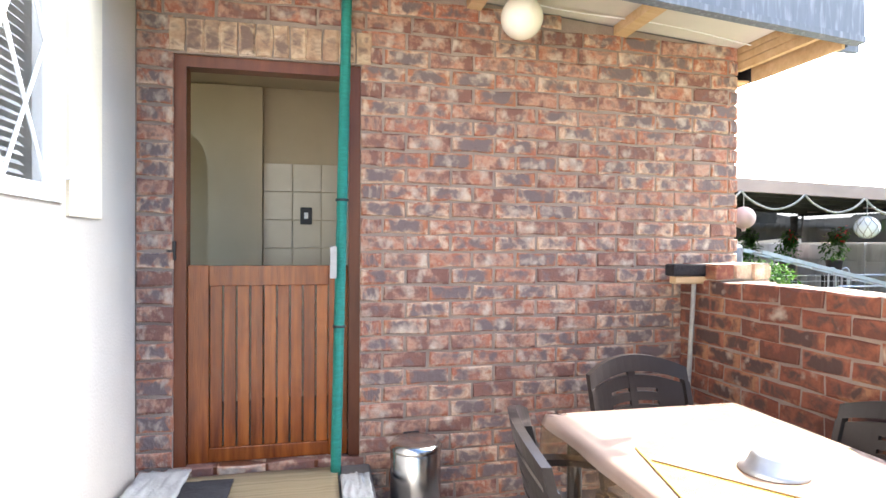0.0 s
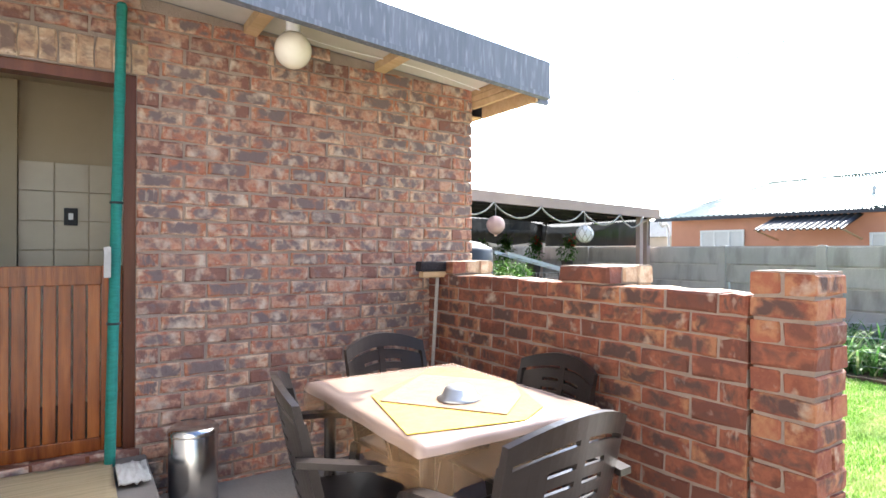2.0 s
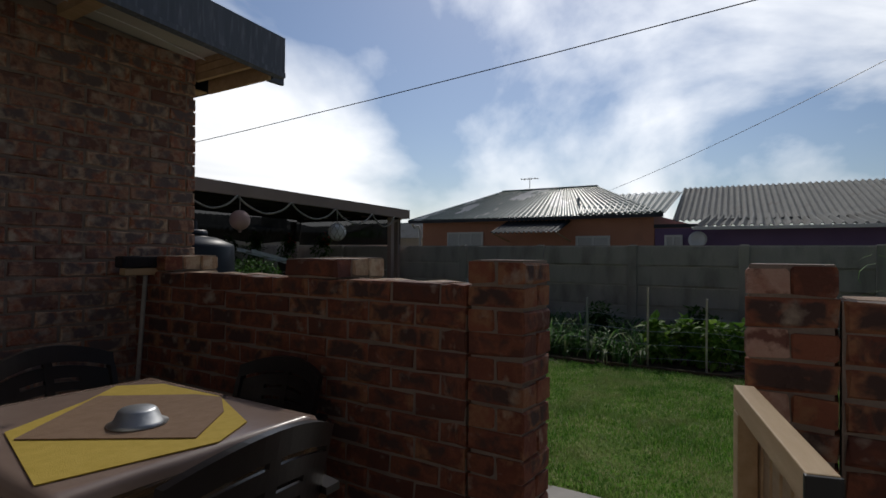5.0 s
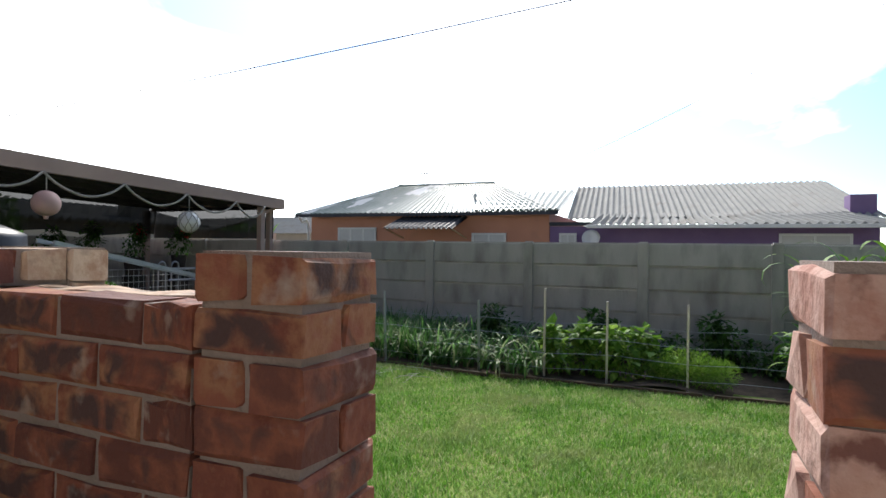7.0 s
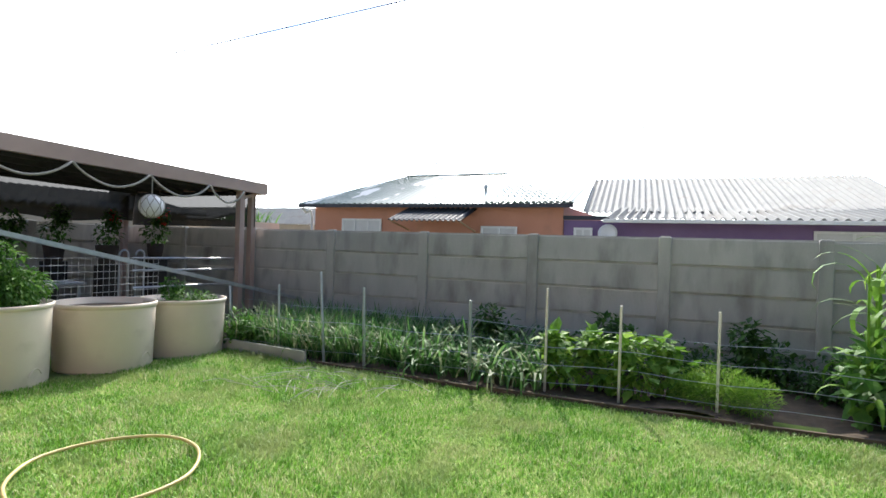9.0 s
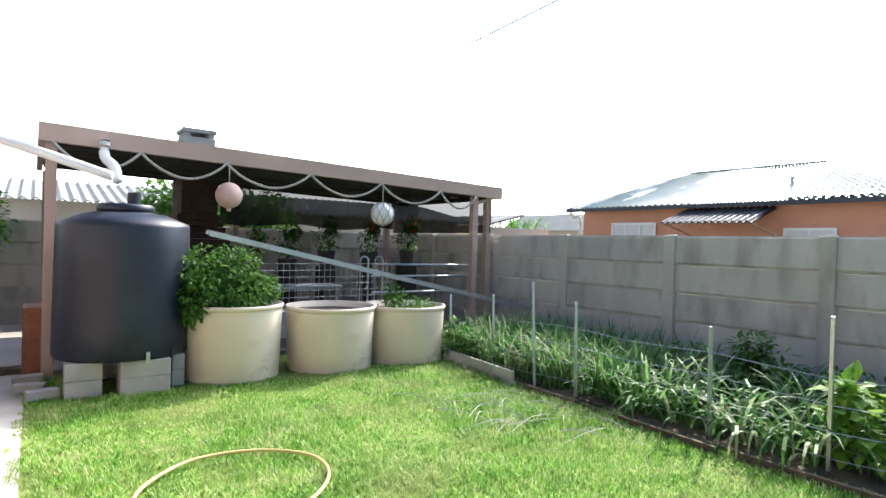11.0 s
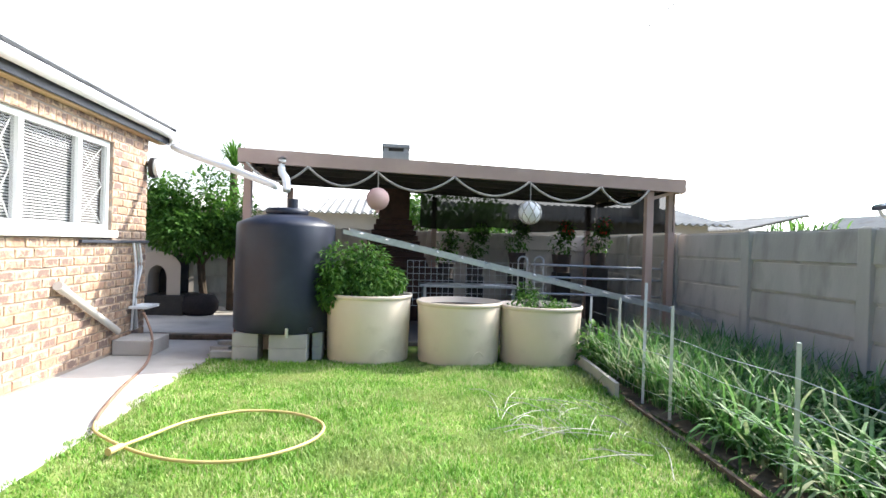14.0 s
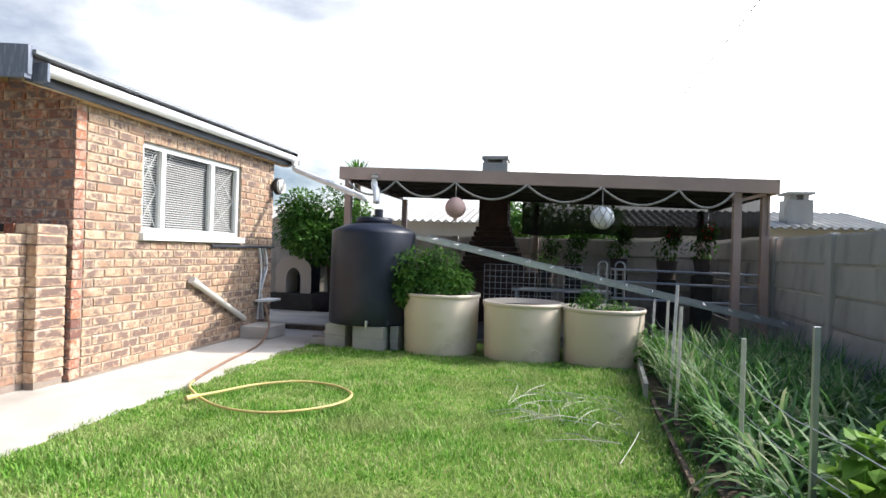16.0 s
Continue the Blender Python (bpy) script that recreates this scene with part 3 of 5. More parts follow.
def sloped(bm, x0, x1, y0, y1, lift0, lift1):
    """A slab that follows the roof's fall, between two heights above the eave line."""
    vs = [bm.verts.new((x, y, eave_z(x) + l)) for x in (x0, x1) for y in (y0, y1) for l in (lift0, lift1)]
    for f in ((0, 1, 3, 2), (4, 6, 7, 5), (0, 4, 5, 1), (2, 3, 7, 6), (0, 2, 6, 4), (1, 5, 7, 3)):
        bm.faces.new([vs[i] for i in f])
    return bm


part("roof_sheet", sloped(bmesh.new(), -3.6, 2.775, 1.835, 6.15, 0.16, 0.19), M_ROOF, roof)
part("barge_board", sloped(bmesh.new(), -0.60, 2.745, 1.797, 1.833, 0.0, 0.215), M_FASCIA, roof)
tagged(part("wall_gable", sloped(tops, -0.62, 2.555, HY + 0.012, HY + 0.198, -0.30, 0.125), M_MORTAR), "top of the brick wall under the eave", "wall", kind="structure")
part("barge_lip", sloped(bmesh.new(), -0.60, 2.735, 1.780, 1.835, -0.03, -0.001), M_FASCIA, roof)
part("soffit", sloped(bmesh.new(), -0.60, 2.56, 1.835, HY + 0.005, 0.128, 0.140), M_SOFFIT, roof)
for x in (0.05, 0.95, 1.78):
    part("rafter_end", sloped(bmesh.new(), x, x + 0.075, 1.836, HY, 0.075, 0.127), M_PINE, roof)
for k in range(3):
    part("eave_board", sloped(bmesh.new(), 2.575 - 0.004 * k, 2.60, 1.845 + 0.02 * k, HY + 0.02, 0.005 + 0.046 * k, 0.048 + 0.046 * k), M_PINE, roof)
part("fascia", boxed(2.676, 2.69, 1.836, 6.15, 2.38, 2.56), M_DARKTRIM, roof)
part("eave_end_board", boxed(2.655, 2.674, 1.836, HY, 2.37, 2.56), M_PINE, roof)
part("eave_soffit", boxed(HX - 0.01, 2.66, HY + 0.02, 6.13, 2.375, 2.385), M_PINE, roof)
part("rear_barge", sloped(bmesh.new(), -3.5, 2.76, 6.15, 6.18, 0.0, 0.2), M_DARKTRIM, roof)

gutter = thing("gutter", 2.75, 3.9, 2.5, "white half-round roof gutter with a sloping downpipe to the tank", "gutter")
bm = bmesh.new()
for k in range(10):
    a0, a1 = math.pi * k / 10, math.pi * (k + 1) / 10
    p = [(-0.06 * math.cos(a), -0.06 * math.sin(a)) for a in (a0, a1)]
    q = [(-0.055 * math.cos(a), -0.055 * math.sin(a)) for a in (a0, a1)]
    for u, v in ((p[0], p[1]), (q[1], q[0])):
        bm.faces.new([bm.verts.new((c[0], y, c[1])) for c, y in ((u, -1.99), (v, -1.99), (v, 2.27), (u, 2.27))])
part("trough", bm, M_GUTTER, gutter)
part("gutter_end", boxed(-0.07, 0.07, 2.25, 2.30, -0.08, 0.02, 0.004), M_GUTTER, gutter)
part("gutter_end", boxed(-0.07, 0.07, -2.01, -1.985, -0.12, 0.02, 0.004), M_FASCIA, gutter)
part("gutter_lip", tube(bmesh.new(), [(0.058, -1.99, 0.004), (0.058, 2.25, 0.004)], 0.010, 6), M_GUTTER, gutter)
part("downpipe", tube(bmesh.new(), smooth_line([(0.0, 2.18, -0.04), (0.02, 2.17, -0.12), (0.10, 2.12, -0.19), (0.9, 1.62, -0.47), (1.42, 1.32, -0.66)], 6), 0.042, 12), M_GUTTER, gutter, smooth=True)

# ---- doorway ----
door = tagged(new("door_1"), "varnished stable door, lower leaf closed, upper leaf open", "door", kind="structure")
fy0, fy1 = HY + 0.03, HY + 0.12
part("door_frame", box(box(boxed(DX0, DX0 + 0.055, fy0, fy1, DZ0, DZ1), DX1 - 0.055, DX1, fy0, fy1, DZ0, DZ1), DX0 + 0.055, DX1 - 0.055, fy0, fy1, DZ1 - 0.055, DZ1), M_FRAME, door)
LX0, LX1, LZ0, LZ1 = DX0 + 0.058, DX1 - 0.058, DZ0 + 0.012, 1.315
leaf = part("lower_leaf", box(box(box(boxed(LX0, LX0 + 0.095, fy0 + 0.02, fy0 + 0.062, LZ0, LZ1, 0.004), LX1 - 0.095, LX1, fy0 + 0.02, fy0 + 0.062, LZ0, LZ1, 0.004),
                              LX0 + 0.095, LX1 - 0.095, fy0 + 0.021, fy0 + 0.061, LZ1 - 0.10, LZ1 - 0.002, 0.004), LX0 + 0.095, LX1 - 0.095, fy0 + 0.021, fy0 + 0.061, LZ0 + 0.002, LZ0 + 0.07, 0.004), M_DOOR, door)
n_slat = 9
sw = (LX1 - LX0 - 0.19) / n_slat
for k in range(n_slat):
    part("door_plank", boxed(LX0 + 0.095 + k * sw + 0.004, LX0 + 0.095 + (k + 1) * sw - 0.004, fy0 + 0.030, fy0 + 0.05, LZ0 + 0.07, LZ1 - 0.10, 0.003), M_DOOR, leaf)
part("latch", boxed(DX0 - 0.03, DX0 + 0.012, fy0 - 0.02, fy0 - 0.002, 1.34, 1.43, 0.004), M_BLACK, door)
part("threshold", boxed(DX0, DX1, HY + 0.005, HY + 0.13, DZ0 - 0.03, DZ0 + 0.008, 0.004), M_FRAME, door)
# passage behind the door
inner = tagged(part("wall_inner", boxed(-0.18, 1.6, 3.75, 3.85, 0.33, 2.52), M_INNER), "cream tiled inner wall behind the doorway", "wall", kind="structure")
tile = finish("tile", boxed(-0.0975, 0.0975, -0.006, 0.006, -0.0975, 0.0975, 0.003), M_TILE)
for i in range(7):
    for j in range(8):
        t = new("tile", tile)
        t.parent = inner
        t.matrix_basis = pose(-0.08 + i * 0.2, 3.745, 0.49 + j * 0.2)
bm = bmesh.new()
arch = []
for k in range(13):
    a = math.pi * k / 12
    arch.append((-0.96 + 0.42 * math.cos(a), 1.95 + 0.32 * math.sin(a)))
path2 = [(-0.54, 0.33)] + arch + [(-1.38, 0.33)]
prev = None
for k, (x, z) in enumerate(path2):
    o = (-0.182, z) if k == 0 else ((-1.6, z) if k == len(path2) - 1 else (x, 2.51))
    if k == 1:
        o = (-0.182, 2.51)
    if k == len(path2) - 2:
        o = (-1.6, 2.51)
    row = [bm.verts.new((px, py, pz)) for px, pz, py in ((x, z, 3.70), (o[0], o[1], 3.70), (o[0], o[1], 3.82), (x, z, 3.82))]
    if prev:
        for i in range(4):
            bm.faces.new((prev[i], prev[(i + 1) % 4], row[(i + 1) % 4], row[i]))
    prev = row
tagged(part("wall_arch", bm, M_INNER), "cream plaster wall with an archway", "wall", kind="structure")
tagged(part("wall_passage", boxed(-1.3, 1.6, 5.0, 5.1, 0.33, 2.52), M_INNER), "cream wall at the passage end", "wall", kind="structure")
switch = thing("light_switch", 0.115, 3.735, 1.62, "black light switch with white rocker on the tiles", "switch")
part("switch_plate", boxed(-0.04, 0.04, -0.012, 0.0, -0.06, 0.06, 0.004), M_BLACK, switch)
part("rocker", boxed(-0.014, 0.014, -0.018, -0.012, -0.02, 0.024, 0.002), M_WHITE, switch)

# step, mats and the rolled net
tagged(part("door_step", boxed(-0.61, 0.46, 1.78, HY - 0.002, 0.09, 0.325, 0.012), M_PATIO), "concrete step in front of the door", "step", kind="structure")


def limp_mat(name, x0, x1, y0, y1, z, mat, label, turn=0, amp=0.006, thick=0.012):
    bm = bmesh.new()
    nx, ny = 16, 10
    g = [[[bm.verts.new((x0 + (x1 - x0) * i / nx, y0 + (y1 - y0) * j / ny, z + s * thick + amp * (1 + noise.noise((i * 0.5, j * 0.5, z * 9))))) for i in range(nx + 1)] for j in range(ny + 1)] for s in (0, 1)]
    for s in (0, 1):
        for j in range(ny):
            for i in range(nx):
                bm.faces.new((g[s][j][i], g[s][j][i + 1], g[s][j + 1][i + 1], g[s][j + 1][i]))
    for i in range(nx):
        bm.faces.new((g[0][0][i], g[0][0][i + 1], g[1][0][i + 1], g[1][0][i])), bm.faces.new((g[0][ny][i], g[0][ny][i + 1], g[1][ny][i + 1], g[1][ny][i]))
    for j in range(ny):
        bm.faces.new((g[0][j][0], g[0][j + 1][0], g[1][j + 1][0], g[1][j][0])), bm.faces.new((g[0][j][nx], g[0][j + 1][nx], g[1][j + 1][nx], g[1][j][nx]))
    return tagged(part(name, bm, mat, smooth=True), label, "mat")


limp_mat("door_mat", -0.42, 0.30, 1.82, 2.36, 0.326, M_MAT, "striped brown woven mat on the door step")
limp_mat("rubber_mat", -0.45, -0.16, 1.86, 2.24, 0.352, M_DARKMAT, "dark rubber mat lying on the striped mat")
limp_mat("rag", -0.58, -0.36, 2.02, 2.36, 0.352, M_GREYCLOTH, "crumpled pale rag beside the door", amp=0.02)
limp_mat("rag", 0.31, 0.44, 1.95, 2.22, 0.327, M_GREYCLOTH, "grey rag on the edge of the step", amp=0.02)

net_roll = thing("rolled_net", 0.31, 2.30, 0.33, "tall roll of green netting leaning by the door frame", "net")
bm = bmesh.new()
prof = [(0.025 + 0.003 * noise.noise((0, 0, k * 0.7)), 2.29 * k / 40) for k in range(41)]
lathe(bm, [(0.001, 0)] + prof + [(0.02, 2.305), (0.001, 2.31)], 14)
for v in bm.verts:
    v.co.x += 0.02 * v.co.z - 0.02
    v.co.y += 0.015 * v.co.z
part("netting", bm, M_GREENNET, net_roll, smooth=True)
for z in (0.70, 1.30):
    part("tie", lathe(bmesh.new(), [(0.030, z - 0.006), (0.032, z), (0.030, z + 0.006)], 12, 0.02 * z - 0.02, 0.015 * z), M_BLACK, net_roll)
part("paper_tag", boxed(-0.05, -0.02, -0.045, -0.04, 0.93, 1.08), M_GREYCLOTH, net_roll)

globe = thing("eave_lamp", 1.14, 2.115, 2.49, "round opal glass lamp under the eave, unlit", "lamp")
bm = bmesh.new()
bmesh.ops.create_uvsphere(bm, u_segments=32, v_segments=20, radius=0.10)
part("globe", bm, M_GLOBE, globe, smooth=True)
part("lamp_collar", rod(bmesh.new(), (0, 0, 0.095), (0, 0, 0.15), 0.04, seg=20), M_WHITE, globe)
cable = thing("lamp_cable", 1.2, 2.2, 2.6, "thin pale cable along the soffit", "cable")
part("cable", tube(bmesh.new(), [(x, 2.30, eave_z(x) + 0.115 - 0.012 * math.sin((x - 1.1) * 5)) for x in [1.15 + 0.1 * k for k in range(15)]], 0.004, 5), M_WHITE, cable).matrix_basis = pose(-1.2, -2.2, -2.6)

# pedal bin
bin_ = thing("pedal_bin", 0.66, 2.22, 0.09, "round polished steel pedal bin with black lid rim", "bin")
part("body", lathe(bmesh.new(), [(0.001, 0.02), (0.118, 0.02), (0.120, 0.03), (0.120, 0.36), (0.117, 0.365)], 36), M_STEEL, bin_, smooth=True)
part("lid", lathe(bmesh.new(), [(0.123, 0.366), (0.124, 0.385), (0.105, 0.405), (0.06, 0.415), (0.001, 0.418)], 36), M_STEEL, bin_, smooth=True)
part("base_ring", lathe(bmesh.new(), [(0.001, 0.0), (0.124, 0.0), (0.124, 0.02), (0.001, 0.021)], 36), M_BLACK, bin_)
part("hinge", boxed(-0.04, 0.04, 0.11, 0.145, 0.33, 0.40, 0.006), M_BLACK, bin_)
part("pedal", boxed(-0.03, 0.03, -0.17, -0.10, 0.012, 0.022, 0.004), M_BLACK, bin_)

# ---- plastic chairs ----


def plastic_chair():
    """A moulded armchair whose sitter looks to +y; its back is at -y."""
    c = thing("garden_chair", 0, 0, 0, "dark brown moulded plastic garden chair with slotted back", "chair", "chairs round the table")
    seat = bmesh.new()
    box(seat, -0.22, 0.22, -0.20, 0.24, 0.405, 0.43, 0.010)
    part("seat", seat, M_CHAIR, c)
    for sx in (-1, 1):
        for sy in (-1, 1):
            part("leg", bar(bmesh.new(), (sx * 0.255, sy * 0.245, 0.0), (sx * 0.225, sy * 0.20, 0.41), 0.05, 0.035), M_CHAIR, c)
    # curved back with rows of slots
    def back_pt(u, v):
        """u across from -1 to 1, v up from 0 to 1."""
        return Vector((0.235 * u, -0.20 - 0.10 * v - 0.055 * (1 - u * u), 0.42 + 0.41 * v + 0.055 * v * (1 - u * u)))
    def strip(bm, u0, u1, v0, v1, n=6, t=0.012):
        rows = []
        for k in range(n + 1):
            u = u0 + (u1 - u0) * k / n
            a, b = back_pt(u, v0), back_pt(u, v1)
            d = Vector((0, t, 0))
            rows.append([bm.verts.new(p) for p in (a, b, b + d, a + d)])
        for p, q in zip(rows, rows[1:]):
            for i in range(4):
                bm.faces.new((p[i], p[(i + 1) % 4], q[(i + 1) % 4], q[i]))
        bm.faces.new(rows[0]), bm.faces.new(rows[-1])
    def back_piece(name, u0, u1, v0, v1, n, t):
        bm = bmesh.new()
        strip(bm, u0, u1, v0, v1, n, t)
        part(name, bm, M_CHAIR, c)
    back_piece("top_rail", -1, 1, 0.86, 1.0, 12, 0.024)
    back_piece("back_panel", -0.92, 0.92, 0.0, 0.15, 8, 0.012)
    for sx in (-1, 1):
        back_piece("back_stile", *sorted((sx, sx * 0.92)), 0.0, 0.86, 2, 0.030)
        back_piece("side_panel", *sorted((sx * 0.92, sx * 0.48)), 0.15, 0.825, 4, 0.012)
    back_piece("back_spine", -0.07, 0.07, 0.15, 0.86, 2, 0.014)
    for k in range(6):
        v = 0.185 + k * 0.107
        for u in (-0.48, 0.07):
            back_piece("back_slat", u, u + 0.41, v, v + 0.072 + 0.033 * (k == 5), 4, 0.012)
    for sx in (-1, 1):
        pts = smooth_line([(sx * 0.245, -0.29, 0.66), (sx * 0.285, -0.15, 0.65), (sx * 0.29, 0.02, 0.625), (sx * 0.28, 0.09, 0.59), (sx * 0.26, 0.125, 0.50), (sx * 0.24, 0.13, 0.40)], 5)
        bm = bmesh.new()
        rows = []
        for p in pts:
            rows.append([bm.verts.new(p + Vector(d)) for d in ((-0.025, 0, -0.008), (0.025, 0, -0.008), (0.025, 0.0, 0.012), (-0.025, 0.0, 0.012))])
        for p, q in zip(rows, rows[1:]):
            for i in range(4):
                bm.faces.new((p[i], p[(i + 1) % 4], q[(i + 1) % 4], q[i]))
        bm.faces.new(rows[0]), bm.faces.new(rows[-1])
        part("armrest", bm, M_CHAIR, c)
    return c


PF = 0.09
chair = plastic_chair()
chair.matrix_basis = pose(1.24, 0.44, PF, 0, 0, 4)
copy_thing(chair, pose(1.05, 0.92, PF, 0, 0, -104))
copy_thing(chair, pose(1.50, 1.34, PF, 0, 0, 188))
copy_thing(chair, pose(1.78, 1.02, PF, 0, 0, 92) @ Matrix.Diagonal((1, 1, 0.92, 1)))

# ---- table ----
TX0, TX1, TY0, TY1, TZ = 0.98, 1.72, 0.47, 1.40, 0.838
table = thing("patio_table", (TX0 + TX1) / 2, (TY0 + TY1) / 2, PF, "square patio table hidden under a brown plastic cloth", "table")
hx, hy = (TX1 - TX0) / 2, (TY1 - TY0) / 2
part("tabletop", boxed(-hx + 0.015, hx - 0.015, -hy + 0.015, hy - 0.015, TZ - PF - 0.04, TZ - PF - 0.006, 0.006), M_CHAIR, table)
for sx in (-1, 1):
    for sy in (-1, 1):
        part("leg", rod(bmesh.new(), (sx * (hx - 0.07), sy * (hy - 0.07), 0), (sx * (hx - 0.07), sy * (hy - 0.07), TZ - PF - 0.04), 0.025, seg=12), M_CHAIR, table)
cloth_bm = bmesh.new()
ring_n = 30
def cloth_ring(grow, z, wave):
    vs = []
    per = [(-hx, -hy), (hx, -hy), (hx, hy), (-hx, hy)]
    for s in range(4):
        a, b = Vector(per[s]), Vector(per[(s + 1) % 4])
        nrm = Vector(((b - a).y, -(b - a).x)).normalized()
        for k in range(ring_n):
            t = k / ring_n
            p = a.lerp(b, t)
            edge = min(t, 1 - t)
            out = p + nrm * grow
            if edge < 0.08:
                corner = a if t < 0.5 else b
                out = p + (corner.normalized() * 1.6 * grow) * (1 - edge / 0.08) + nrm * grow * edge / 0.08
            out += nrm * wave * math.sin(k * 0.62 + s * 2.1) * (1.6 if edge < 0.2 else 0.7)
            drop = 1.9 * z * (1 - edge / 0.08) if edge < 0.08 and z < -0.05 else 0.0
            vs.append(cloth_bm.verts.new((out.x, out.y, z + drop + (0.5 * wave * math.cos(k * 0.45 + s)))))
    return vs
rings = [cloth_ring(-0.03, 0.0, 0), cloth_ring(0.004, -0.001, 0), cloth_ring(0.010, -0.018, 0.001), cloth_ring(0.014, -0.035, 0.003)]
for u, v in zip(rings, rings[1:]):
    for k in range(len(u)):
        cloth_bm.faces.new((u[k], u[(k + 1) % len(u)], v[(k + 1) % len(v)], v[k]))
cloth_bm.faces.new(rings[0])
skirt_from = cloth_bm
cloth_bm = bmesh.new()
rings = [cloth_ring(0.0145, -0.035, 0.003), cloth_ring(0.020, -0.07, 0.010), cloth_ring(0.026, -0.105, 0.016), cloth_ring(0.030, -0.135, 0.022)]
for u, v in zip(rings, rings[1:]):
    for k in range(len(u)):
        cloth_bm.faces.new((u[k], u[(k + 1) % len(u)], v[(k + 1) % len(v)], v[k]))
cloth = part("tablecloth", skirt_from, M_CLOTH, smooth=True)
part("skirt", cloth_bm, M_CLEAR, cloth, "translucent brown plastic overhang", smooth=True)
cloth.matrix_basis = pose((TX0 + TX1) / 2, (TY0 + TY1) / 2, TZ)
tagged(cloth, "shiny brown plastic tablecloth draped over the table", "tablecloth")


def flat_cloth(name, pts, z, mat, label):
    bm = bmesh.new()
    lo = [bm.verts.new((x, y, z)) for x, y in pts]
    hi = [bm.verts.new((x, y, z + 0.003)) for x, y in pts]
    bm.faces.new(lo), bm.faces.new(hi)
    for k in range(len(pts)):
        bm.faces.new((lo[k], lo[(k + 1) % len(pts)], hi[(k + 1) % len(pts)], hi[k]))
    return tagged(part(name, bm, mat), label, "cloth")


flat_cloth("yellow_cloth", [(1.10, 1.04), (0.99, 0.56), (1.39, 0.48), (1.55, 0.57), (1.69, 0.90), (1.68, 1.24), (1.56, 1.35), (1.40, 1.22)], TZ + 0.002, M_YELLOW, "mustard yellow cloth spread on the table")
flat_cloth("brown_cloth", [(1.085, 0.935), (1.37, 0.55), (1.57, 0.71), (1.675, 0.87), (1.645, 0.975), (1.44, 1.23)], TZ + 0.0065, M_BROWNMAT, "brown cloth laid askew over the yellow one")
bowl = tagged(part("metal_bowl", lathe(bmesh.new(), [(0.095, 0.0), (0.098, 0.004), (0.078, 0.012), (0.062, 0.048), (0.052, 0.055), (0.001, 0.056)], 40), M_GALV, smooth=True), "upturned stainless steel bowl on the cloth", "bowl")
bowl.matrix_basis = pose(1.345, 0.80, TZ + 0.010) @ Matrix.Diagonal((0.85, 0.85, 0.85, 1))
# broom, head up in the corner
broom = thing("broom", 2.04, 2.18, 0.09, "broom with dark bristles standing head up", "broom")
part("handle", rod(bmesh.new(), (0.0, -0.02, 0.0), (0.12, 0.06, 1.14), 0.012), M_ROPE, broom)
part("broom_head", boxed(-0.01, 0.25, 0.03, 0.09, 1.13, 1.17, 0.01), M_PINE, broom)
part("bristles", boxed(-0.03, 0.27, 0.02, 0.10, 1.171, 1.235, 0.012), M_BRISTLE, broom)

# ---- low patio walls and gate ----
LWX, LWO = 2.2, 2.422
low_a = wall_core("wall_low_north", [(LWX + 0.010, LWO - 0.010, 0.20, HY - 0.004, -0.05, 1.235)], M_MORTAR, "waist-high red brick patio wall with stub piers")
low_b = wall_core("wall_low_south", [(LWX + 0.010, LWO - 0.010, -5.5, -0.915, -0.05, 1.235)], M_MORTAR, "waist-high red brick patio wall beside the gate")
Z_LOW = 1.25 - 14 * COURSE


def gate_pier(name, y0, y1, north_mat=M_BRICK_RED):
    p = wall_core(name, [(LWX + 0.010, LWO - 0.010, y0 + 0.010, y1 - 0.010, -0.05, 1.33)], M_MORTAR, "red brick gate pier with ragged mortar")
    for c in range(15):
        z = Z_LOW + c * COURSE + BH / 2
        for k in range(2):
            if c % 2:
                lay_brick(p, north_mat if k else M_BRICK_RED, (LWX + BD / 2 + k * 0.116, (y0 + y1) / 2, z), y1 - y0, 90)
            else:
                lay_brick(p, north_mat if k else M_BRICK_RED, ((LWX + LWO) / 2, y0 + BD / 2 + k * (y1 - y0 - BD), z), BL, 0)


def stub_pier(name, y0, y1, label):
    """A pier on the wall's outer side, capped by one course across the wall."""
    p = wall_core(name, [(LWO + 0.001, LWO + 0.10, y0 + 0.010, y1 - 0.010, -0.05, 1.33), (LWX + 0.012, LWO, y0 + 0.012, y1 - 0.012, 1.24, 1.325)], M_MORTAR_TAN, label)
    for c in range(15):
        z = Z_LOW + c * COURSE + BH / 2
        # Outer bricks carry the sun's tan in their colour.
        lay_brick(p, M_BRICK_SUN_TAN, (LWO + 0.055, (y0 + y1) / 2, z), y1 - y0, 90)
    for k in range(2):
        lay_brick(p, M_BRICK_SUN_TAN if k else M_BRICK_RED, (LWX + BD / 2 + k * 0.116, (y0 + y1) / 2, Z_LOW + 14 * COURSE + BH / 2), y1 - y0, 90)


# Inner leaf stays red; the outer, sunlit leaf has the sun's tan painted in.
for leaf_x, leaf_mat in ((LWX + BD / 2, M_BRICK_RED), (LWO - BD / 2, M_BRICK_SUN_TAN)):
    lay_wall(low_a, leaf_mat, 0.20, HY - 0.004, leaf_x, "y", Z_LOW, 14)
    lay_wall(low_b, leaf_mat, -2.0, -0.922, leaf_x, "y", Z_LOW, 14)
gate_pier("wall_pier_gate_north", -0.035, 0.188)
# Paler bricks paint sunlight onto this pier's north and east side.
gate_pier("wall_pier_gate_south", -0.91, -0.695, M_BRICK_SUNLIT)
